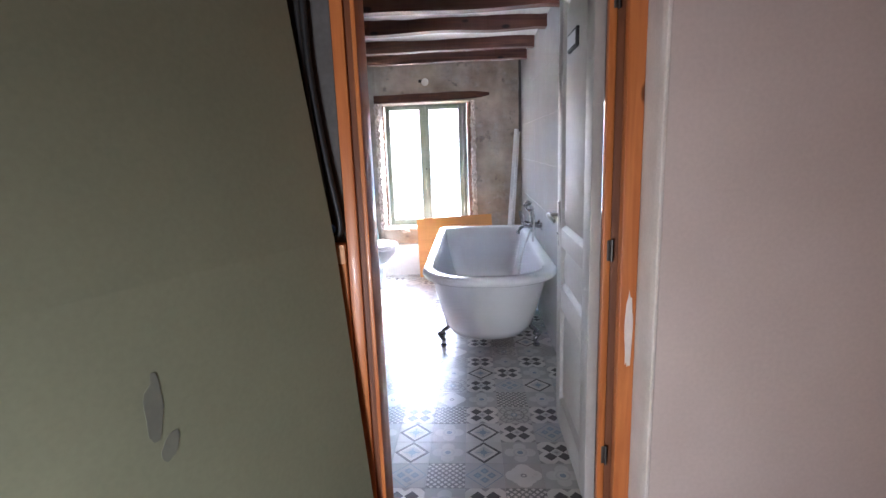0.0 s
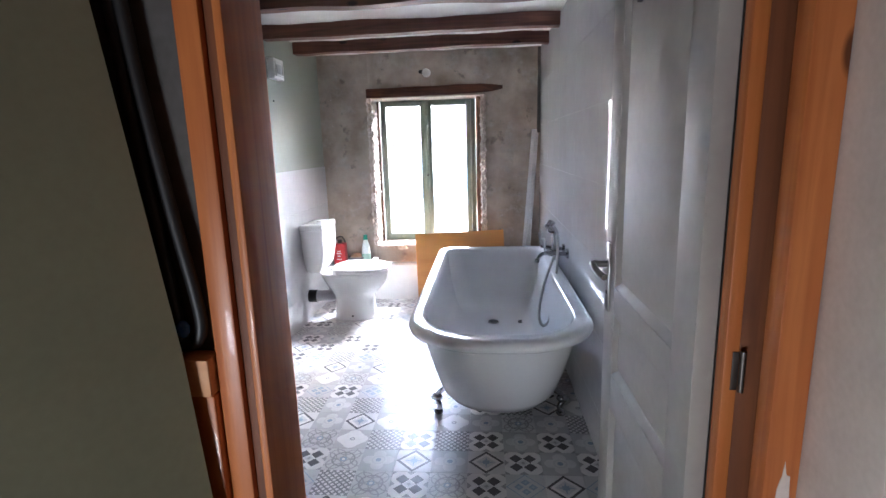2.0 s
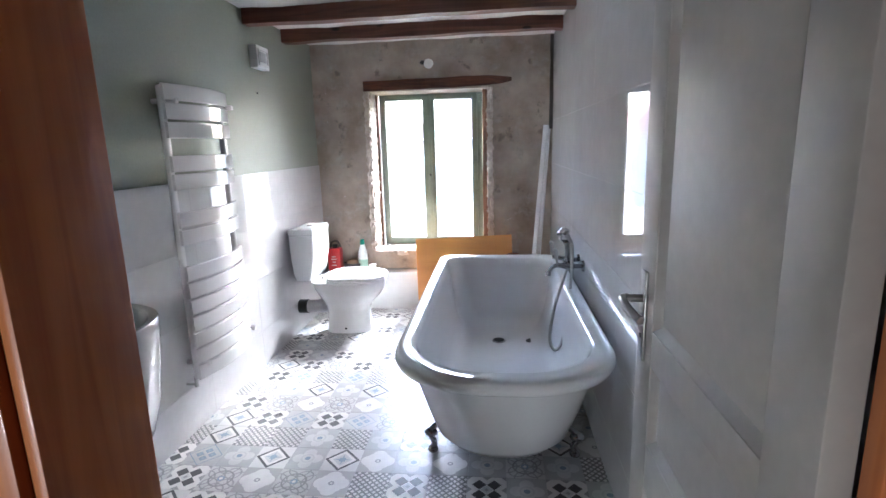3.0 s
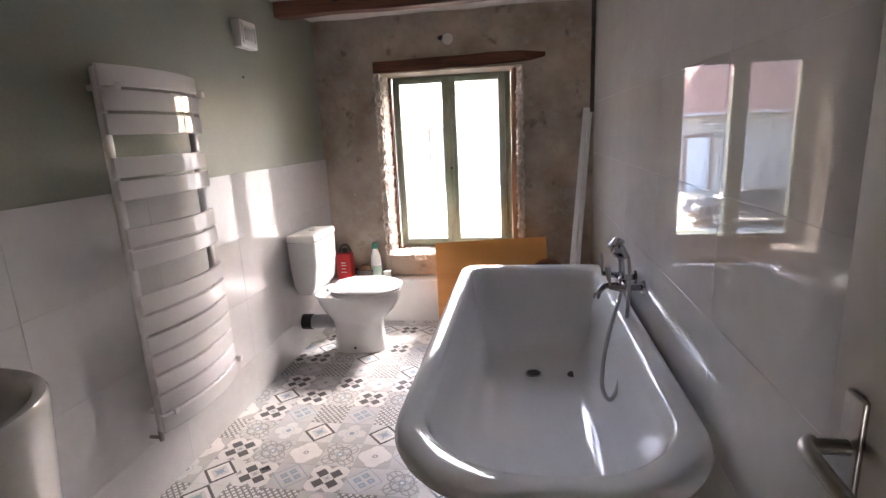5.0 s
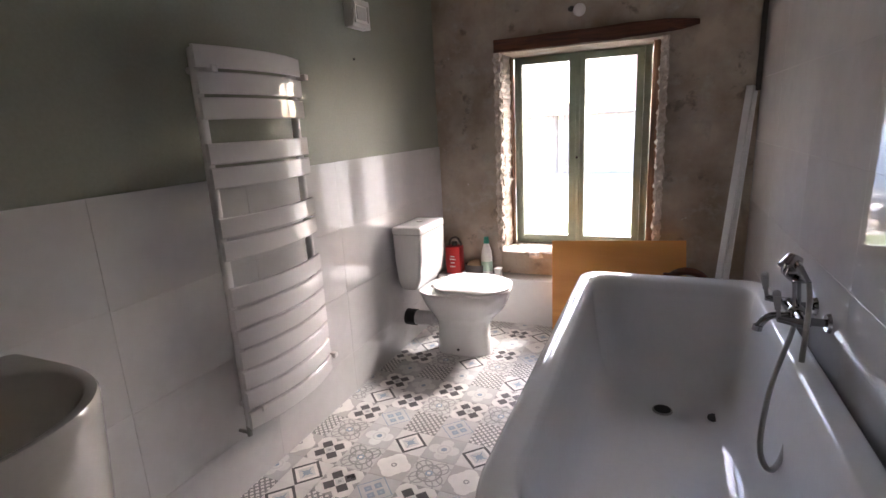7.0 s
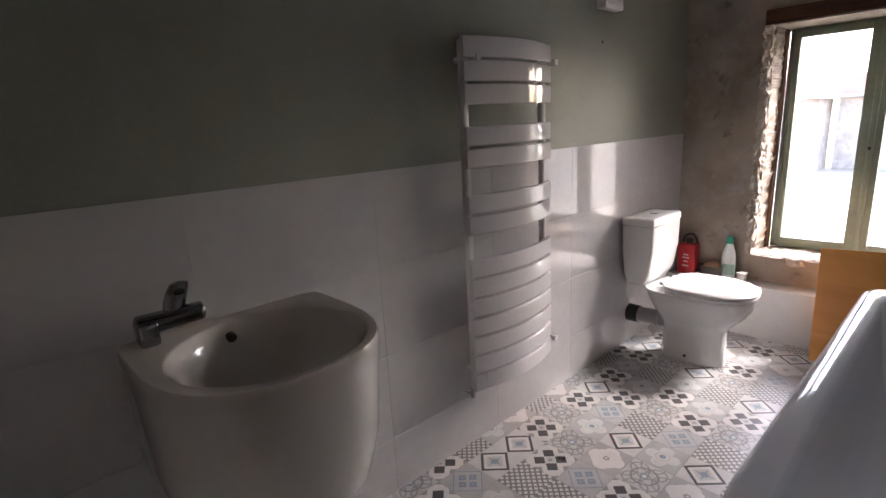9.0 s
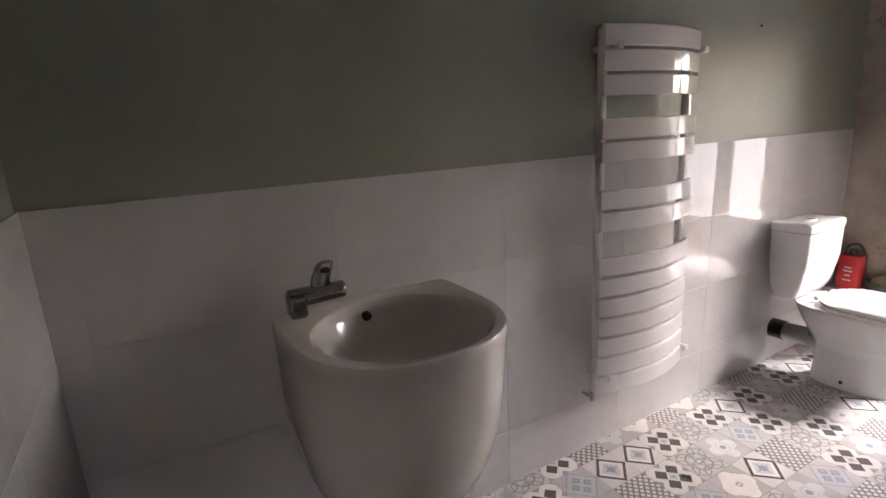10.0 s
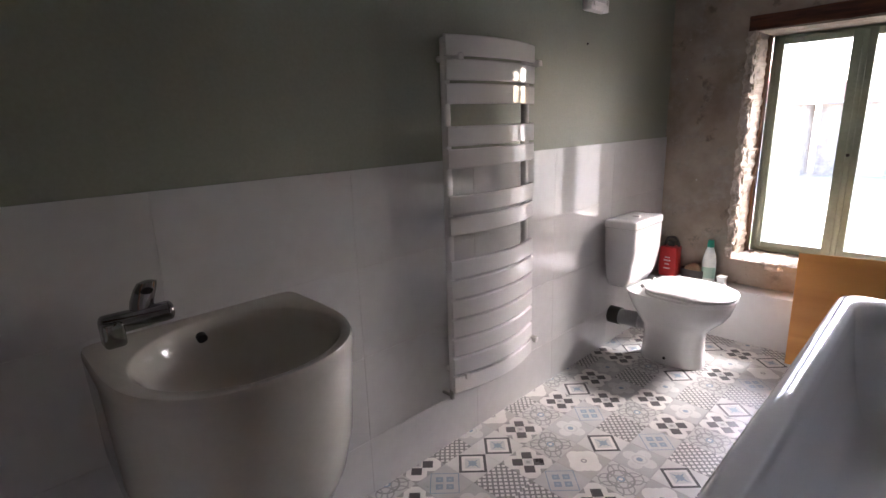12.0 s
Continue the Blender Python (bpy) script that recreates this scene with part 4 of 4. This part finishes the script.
sink = thing("washbasin", (-0.95, SY, 0.33), "cream ceramic wall-hung washbasin with deep rounded body", "washbasin")
rings = [basin_ring(0.211, 0.12, 0.315), basin_ring(0.316, 0.175, 0.332), basin_ring(0.385, 0.222, 0.39), basin_ring(0.433, 0.252, 0.49), basin_ring(0.468, 0.266, 0.61), basin_ring(0.487, 0.269, 0.75), basin_ring(0.498, 0.272, 0.84), basin_ring(0.500, 0.272, 0.868), basin_ring(0.496, 0.269, 0.875),
         bowl_ring(0.221, 0.236, 0.874), bowl_ring(0.214, 0.229, 0.868), bowl_ring(0.202, 0.212, 0.84), bowl_ring(0.183, 0.190, 0.79), bowl_ring(0.140, 0.146, 0.745), bowl_ring(0.075, 0.08, 0.728), bowl_ring(0.032, 0.03, 0.726)]
part("body", loft(B(), rings), M_CREAM_CERAMIC, sink, smooth=60)
part("overflow", rod(B(), (-1.112, SY - 0.02, 0.838), (-1.098, SY - 0.02, 0.834), 0.013, n=18), M_BLACK, sink, "round black overflow hole")
part("waste", rod(B(), (-0.915, SY, 0.726), (-0.915, SY, 0.731), 0.026, n=20), M_STEEL, sink)
mix_tap = thing("basin_mixer", (-1.105, 2.125, 0.874), "chrome single-lever basin mixer on the washbasin corner", "tap")
bm = B()
box(bm, -1.145, -1.090, 2.062, 2.108, 0.874, 0.935, 0.010, 3)
part("base", bm, M_CHROME, mix_tap)
bm = rod(B(), (-1.128, 2.075, 0.922), (-1.100, 2.205, 0.932), 0.026, 0.024, 24)
ball(bm, (-1.100, 2.205, 0.932), 0.0238, 1, 0.5, 1)
bo = part("body", bm, M_CHROME, mix_tap)
part("end_cap", ball(B(), (-1.129, 2.072, 0.922), 0.0255, 1, 0.45, 1), M_CHROME, bo)
rings = []
for z, w, d, y in ((0.935, 0.026, 0.020, 2.150), (0.965, 0.027, 0.018, 2.155), (0.992, 0.026, 0.015, 2.165), (1.008, 0.022, 0.012, 2.172), (1.012, 0.010, 0.006, 2.173)):
    rings.append([(-1.118 + d * math.cos(a), y + w * math.sin(a), z) for a in (2 * math.pi * k / 18 for k in range(18))])
lev = part("lever", loft(B(), rings), M_CHROME, mix_tap)
part("marker", ball(B(), (-1.104, 2.166, 0.990), 0.011, 0.35, 1.3, 0.8), M_BLACK, lev)

# ---- wall fittings ----
vent = thing("vent_box", (XL, 4.283, 1.91), "white square ventilation box on the green wall", "vent")
part("housing", box(B(), XL - 0.008, -1.130, 4.200, 4.368, 1.850, 1.985, 0.006), M_PLASTIC, vent)
bm = B()
for a in ((4.218, 4.350, 1.955, 1.967), (4.218, 4.350, 1.868, 1.880), (4.218, 4.230, 1.880, 1.955), (4.338, 4.350, 1.880, 1.955)):
    box(bm, -1.130, -1.124, a[0], a[1], a[2], a[3], 0.002)
part("cover_rim", bm, M_PLASTIC, vent)
part("grille", box(B(), -1.130, -1.127, 4.240, 4.328, 1.888, 1.947, 0.001), M_PIPE, vent, "pale grey grille")
cap = thing("junction_cap", (-0.218, 5.28, 1.99), "round white plastic cap on the cement wall", "junction cap")
part("dome", ball(B(), (-0.214, 5.270, 1.988), 0.037, 1, 0.55, 1, 20), M_PLASTIC, cap)
part("cable_hole", ball(B(), (-0.262, 5.276, 2.000), 0.018, 1.2, 0.35, 0.9), M_BLACK, cap, "dark hole beside the cap")
solid("wall_plug", ball(B(), (XL - 0.006, 4.257, 1.706), 0.006), M_BLACK, "dark screw hole in the green wall", "screw", base=(XL, 4.257, 1.706))

# ---- loose things by the window ----
bm = box(B(), -0.318, 0.460, -0.009, 0.009, 0.0, 0.612, 0.001)
bm.transform(Matrix.Translation((0, 4.985, 0.004)) @ Matrix.Rotation(radians(-12), 4, "X") @ Matrix.Translation((-0.318, 0, 0)) @ Matrix.Rotation(radians(-2.4), 4, "Y") @ Matrix.Translation((0.318, 0, 0)))
solid("plywood_sheet", bm, M_PLY, "orange-brown plywood sheet leaning against the ledge", "board")
for i, (dx, w) in enumerate(((0.0, 0.036), (0.040, 0.026))):
    a, b = Vector((0.570 + dx, 4.985, 0.004)), Vector((0.706 + dx * 0.55, 5.232, 1.485 - 0.03 * i))
    d = (b - a)
    m = Matrix.Translation(a) @ d.to_track_quat("Z", "Y").to_matrix().to_4x4()
    bm = box(B(), -w / 2, w / 2, -0.010, 0.010, 0, d.length, 0.002)
    if i == 0:
        box(bm, -w / 2, -w / 2 + 0.006, -0.022, -0.010, 0, d.length, 0.001)
    bm.transform(m)
    solid("plastic_profile", bm, M_PVC, "long white plastic profile leaning in the corner", "profile", "profiles in the corner")
# curved brown wood behind the bath, on the ledge
ring_w = thing("wooden_toilet_seat", (0.42, 5.08, 0.0), "dark brown varnished wooden toilet seat behind the bath", "toilet seat")
bm = B()
pts = []
for k in range(25):
    a = math.pi * (k / 24)
    pts.append((0.440 + 0.105 * math.cos(a), 4.90 + 0.02 * math.sin(a), 0.415 + 0.090 * math.sin(a)))
pts = [(0.552, 4.86, 0.022), (0.548, 4.88, 0.2)] + pts + [(0.332, 4.88, 0.2), (0.328, 4.86, 0.022)]
tube(bm, spline(pts, 3), 0.022, 12)
part("ring", bm, M_SEATWOOD, ring_w)
bm = box(B(), 0.312, 0.362, 4.872, 4.900, 0.420, 0.500, 0.012)
part("hinge_block", bm, M_SEATWOOD, ring_w)

can = thing("red_can", (-1.02, 5.20, 0.318), "red tin with white marks and a wire handle", "can")
bm = box(B(), -1.075, -0.965, 5.150, 5.245, 0.3185, 0.520, 0.012)
part("body", bm, M_RED, can)
for z, w in ((0.445, 0.016), (0.425, 0.022), (0.40, 0.014), (0.372, 0.020)):
    part("marking", box(B(), -1.02 - w, -1.02 + w, 5.148, 5.1495, z, z + 0.008), M_PLASTIC, can, "white printed marks")
bm = tube(B(), spline([(-1.06, 5.2, 0.52), (-1.045, 5.2, 0.565), (-1.0, 5.2, 0.578), (-0.975, 5.2, 0.54), (-0.97, 5.2, 0.52)], 5), 0.007)
rod(bm, (-1.02, 5.2, 0.52), (-1.02, 5.2, 0.548), 0.02)
part("handle", bm, M_CLUTTER, can)
can.location.x -= 0.040
pan = thing("paint_tray", (-0.90, 5.20, 0.318), "dark round tray holding rags", "tray")
bm = loft(B(), [[(-0.905 + r * math.cos(2 * math.pi * k / 24), 5.205 + 0.62 * r * math.sin(2 * math.pi * k / 24), z) for k in range(24)] for r, z in ((0.075, 0.3185), (0.085, 0.35), (0.088, 0.388), (0.080, 0.388), (0.072, 0.345))])
part("bowl", bm, M_CLUTTER, pan)
bm = worn(ball(B(), (-0.905, 5.205, 0.385), 0.055, 1.1, 0.7, 0.7, 18), 0.02, 18, 0, 3)
part("rag", bm, M_TAN, pan, "crumpled tan rag")
bottle = thing("cleaner_bottle", (-0.818, 5.195, 0.318), "white plastic cleaner bottle with a green cap", "bottle")
bm = loft(B(), [[(-0.818 + r * math.cos(2 * math.pi * k / 24), 5.195 + 0.7 * r * math.sin(2 * math.pi * k / 24), z) for k in range(24)] for r, z in ((0.036, 0.3185), (0.040, 0.325), (0.040, 0.45), (0.036, 0.49), (0.022, 0.535), (0.016, 0.555))])
part("body", bm, M_BOTTLE, bottle)
part("label", loft(B(), [[(-0.818 + 0.0412 * math.cos(2 * math.pi * k / 24), 5.195 + 0.7 * 0.0412 * math.sin(2 * math.pi * k / 24), z) for k in range(24)] for z in (0.35, 0.42)]), M_LABEL, bottle, "pale green label")
bm = rod(B(), (-0.818, 5.195, 0.548), (-0.818, 5.195, 0.592), 0.021, 0.017, 18)
part("cap", bm, M_TEAL, bottle, "green screw cap")
bm = loft(B(), [[(-0.735 - r, 5.19 - r, z), (-0.735 + r, 5.19 - r, z), (-0.735 + r, 5.19 + r, z), (-0.735 - r * 0.6, 5.19 + r, z)] for r, z in ((0.022, 0.3185), (0.020, 0.35), (0.026, 0.375))])
solid("small_carton", bm, M_PLASTIC, "small crumpled white carton on the ledge", "carton", smooth=0)

# ---- outside ----
GZ = -2.6
solid("ground", box(B(), -600, 600, 5.9, 1500, GZ - 0.4, GZ), M_YARD, "pale gravel yard below the window", "ground", kind="structure")
solid("ground_south", box(B(), -600, 600, -600, 5.9, GZ - 0.4, GZ), M_GRASS, "grass round the house", "ground", kind="structure")
lawn = B()
pts = [(-0.2 + 5.5 * math.cos(2 * math.pi * k / 40) * (1 + 0.2 * math.sin(3 * 2 * math.pi * k / 40)), 19 + 3.0 * math.sin(2 * math.pi * k / 40)) for k in range(40)]
loft(lawn, [[(x, y, z) for x, y in pts] for z in (GZ - 0.05, GZ + 0.03)])
solid("lawn", lawn, M_GRASS, "patch of grass in the yard", "grass", kind="structure")
solid("house_facade", box(B(), -6.5, 6.5, 5.705, 5.9, GZ, WZ0 - 0.05), M_STONE, "outer stone wall below the window", "wall", kind="structure")


def barn(x0, x1, y0, depth, eave, ridge, name, label):
    b = thing(name, ((x0 + x1) / 2, y0 + depth / 2, GZ), label, "building")
    part("wall", box(B(), x0, x1, y0, y0 + depth, GZ, GZ + eave), M_STONE, b)
    o = 0.45
    bm = B()
    z0, z1 = GZ + eave - 0.05, GZ + ridge
    v = [bm.verts.new(p) for p in ((x0 - o, y0 - o, z0), (x1 + o, y0 - o, z0), (x1 + o, y0 + depth + o, z0), (x0 - o, y0 + depth + o, z0), (x0 + depth * 0.45, y0 + depth / 2, z1), (x1 - depth * 0.45, y0 + depth / 2, z1))]
    for f in ((0, 1, 5, 4), (1, 2, 5), (2, 3, 4, 5), (3, 0, 4), (3, 2, 1, 0)):
        bm.faces.new([v[i] for i in f])
    bmesh.ops.recalc_face_normals(bm, faces=bm.faces[:])
    part("roof", bm, M_ROOF, b, "red-brown tiled roof", smooth=0)
    part("gutter", rod(B(), (x0 - o, y0 - o - 0.05, z0), (x1 + o, y0 - o - 0.05, z0), 0.08), M_PIPE, b)
    return b


def barn_opening(b, x0, x1, z0, z1, y, mtl, name, label):
    d = part(name, box(B(), x0, x1, y - 0.06, y + 0.1, GZ + z0, GZ + z1, 0.01), mtl, b, label)
    bm = B()
    for a in ((x0 - 0.15, x0, z0, z1 + 0.15), (x1, x1 + 0.15, z0, z1 + 0.15), (x0, x1, z1, z1 + 0.15)):
        box(bm, a[0], a[1], y - 0.08, y + 0.1, GZ + a[2], GZ + a[3])
    part("surround", bm, M_OLDWOOD if mtl is M_GARAGE else M_STONE, d)


barn_a = barn(-24, -6.9, 33, 9, 4.3, 8.6, "stone_barn", "long stone barn with a red-brown tiled roof")
barn_opening(barn_a, -9.3, -8.05, 0, 3.0, 33, M_GARAGE, "barn_door", "white painted barn door")
barn_opening(barn_a, -11.0, -10.2, 0.1, 2.9, 33, M_ROOF, "shutter", "red-brown wooden shutter")
barn_b = barn(-6.4, 7.0, 41, 9, 4.4, 8.6, "stone_house", "pale stone outbuilding with a red-brown tiled roof")
barn_opening(barn_b, -4.6, -3.0, 0, 2.4, 41, M_PALEDOOR, "door", "pale grey painted door")
barn_opening(barn_b, -0.6, 1.0, 0, 2.3, 41, M_PALEDOOR, "door", "pale grey painted door")


def car(x, y, name, label):
    c = thing(name, (x, y, GZ), label, "car")
    prof = [(-2.1, 0.35), (-2.12, 0.62), (-1.95, 0.85), (-1.0, 0.98), (-0.45, 1.42), (0.9, 1.46), (1.65, 1.02), (2.0, 0.92), (2.1, 0.6), (2.08, 0.35)]
    bm = loft(B(), [[(x - px * s, y + dy, GZ + pz) for px, pz in prof] for dy, s in ((-0.80, 0.97), (-0.68, 1.0), (0.68, 1.0), (0.80, 0.97))])
    part("body", bm, M_CAR, c, smooth=30)
    for x0, x1 in ((-0.72, 0.15), (0.22, 1.15)):
        bm = loft(B(), [[(x - x0 + 0.1, y + dy, GZ + 1.0), (x - x1, y + dy, GZ + 1.0), (x - x1 + 0.15, y + dy, GZ + 1.34), (x - x0 - 0.25, y + dy, GZ + 1.34)] for dy in (-0.815, 0.815)])
        part("side_window", bm, M_CARGLASS, c, smooth=0)
    for dx in (-1.3, 1.3):
        for dy in (-0.74, 0.74):
            w = part("wheel", rod(B(), (x + dx, y + dy - 0.1, GZ + 0.32), (x + dx, y + dy + 0.1, GZ + 0.32), 0.32, n=24), M_BLACK, c)
            part("rim", rod(B(), (x + dx, y + dy - 0.11, GZ + 0.32), (x + dx, y + dy + 0.11, GZ + 0.32), 0.2, n=16), M_STEEL, w)
    for dy in (-0.55, 0.55):
        part("headlight", box(B(), x + 2.0, x + 2.14, y + dy - 0.15, y + dy + 0.15, GZ + 0.62, GZ + 0.76, 0.02), M_PLASTIC, c)


car(-7.2, 22.4, "parked_car", "dark parked car in the gravel yard")

# ---- wall tiles ----
solid("trim_grout_bed", box(B(), XL - 0.0079, XL - 0.0018, Y0, Y1, 0, 1.2135), M_GROUT, "grout bed behind the white wall tiles", "trim", kind="structure")
solid("trim_grout_bed", box(B(), XL, -0.1605, Y0, Y0 + 0.0062, 0, 1.2135), M_GROUT, "grout bed behind the white wall tiles", "trim", kind="structure")
TW, TH, GAP = 0.590, 0.330, 0.0010


def wall_tile_mesh(w, h, t=0.006):
    bm = box(B(), -t, 0, -w / 2, w / 2, -h / 2, h / 2)
    es = [e for e in bm.edges if all(abs(v.co.x) < 1e-6 for v in e.verts)]
    bmesh.ops.bevel(bm, geom=es, offset=0.0003, segments=1, profile=0.5, affect="EDGES")
    return finish("tile", bm, M_WHITE_TILE, (0, 0, 0), 0)


made = {}


def lay(parent, x, y0, y1, z0, z1, side, axis="x"):
    """One wall tile, its face at x (or y), facing +1 or -1."""
    w, h = round(y1 - y0 - GAP, 4), round(z1 - z0 - GAP, 4)
    if w < 0.01 or h < 0.01:
        return
    if (w, h) not in made:
        made[w, h] = wall_tile_mesh(w, h)
    ob = new("tile", made[w, h])
    turn = 0 if side > 0 else 180
    ob.matrix_world = pose(x, (y0 + y1) / 2, (z0 + z1) / 2, 0, 0, turn) if axis == "x" else pose((y0 + y1) / 2, x, (z0 + z1) / 2, 0, 0, 90 if side > 0 else -90)
    ob.parent = parent


def spans(a, b, at, step):
    """The stretches between joints at at + k * step inside a to b."""
    k = math.ceil((a - at) / step + 1e-6)
    cuts = [a]
    while at + k * step < b - 1e-6:
        cuts.append(at + k * step)
        k += 1
    return list(zip(cuts, cuts[1:] + [b]))


for z0, z1 in spans(0.0, ZC - 0.005, 0.20, TH):
    for y0, y1 in spans(Y0, Y1, 4.13, TW):
        lay(wall_right, XR, y0, y1, z0, z1, -1)
TOP = 1.215
for z0, z1 in spans(0.0, TOP, TOP - 4 * TH, TH):
    for y0, y1 in spans(Y0, Y1, 2.81, TW):
        lay(wall_left, XL, y0, y1, z0, z1, 1)
    for x0, x1 in spans(XL, -0.165, -0.165, TW):
        lay(wall_door_a, Y0 + 0.008, x0, x1, z0, z1, 1, "y")

# ---- floor tiles ----
def floor_tile_mesh(kind):
    h = TILE / 2 - 0.0004
    bm = box(B(), -h, h, -h, h, -0.004, 0.0)
    es = [e for e in bm.edges if all(abs(v.co.z) < 1e-6 for v in e.verts)]
    bmesh.ops.bevel(bm, geom=es, offset=0.0005, segments=1, profile=0.5, affect="EDGES")
    return finish("tile", bm, tile_material(kind), (0, 0, 0), 0)


KINDS = {k: floor_tile_mesh(k) for k in ("diamond", "flower", "checker", "dots", "four", "lace", "pale")}
LETTER = {k[0]: k for k in ("diamond", "flower", "lace", "pale")} | {"k": "checker", "t": "dots", "o": "four"}
COLUMNS = ("tflpktfoplktpftflptkoflpk", "dkoddklkdkoddklkdkpkdklkd", "tlptklpoklptklpokptlklpok", "kfdtofdtlfdtofdtlkpdtfdtl", "tlptklpoklppklpokptlkpkpt",
           "kfdtofdtlfdtofdtlkdtofdtl", "tptpptflptfplotfptfplkotp", "pkoddklkdkpkdoddkkoddklkd", "fptpptflptfptofptptfplkot", "pkoddkpkdkpkdoddkkoddklkd",
           "ltfpkltokpltfpkltokpltfpk", "dkpkokpdpkpdkpkokpdpkpkok", "tplfptlokptfplkotpfltpokt")
FX, FY = -0.693, 3.508
for c in range(-3, 10):
    for r in range(-13, 12):
        x0, x1 = max(FX + (c - 0.5) * TILE, XL), min(FX + (c + 0.5) * TILE, XR)
        y0, y1 = max(FY + (r - 0.5) * TILE, 1.44), min(FY + (r + 0.5) * TILE, 5.13)
        if x1 - x0 < 0.004 or y1 - y0 < 0.004:
            continue
        kind = LETTER[COLUMNS[c + 3][r + 13]]
        full = x1 - x0 > TILE - 0.001 and y1 - y0 > TILE - 0.001
        if full:
            ob = new("tile", KINDS[kind])
        else:
            bm = box(B(), x0 + 0.0004, x1 - 0.0004, y0 + 0.0004, y1 - 0.0004, -0.004, 0.0)
            ob = new("tile", finish("tile", bm, KINDS[kind].materials[0], (FX + c * TILE, FY + r * TILE, 0), 0))
        ob.location = (FX + c * TILE, FY + r * TILE, 0)
        ob.parent = floor
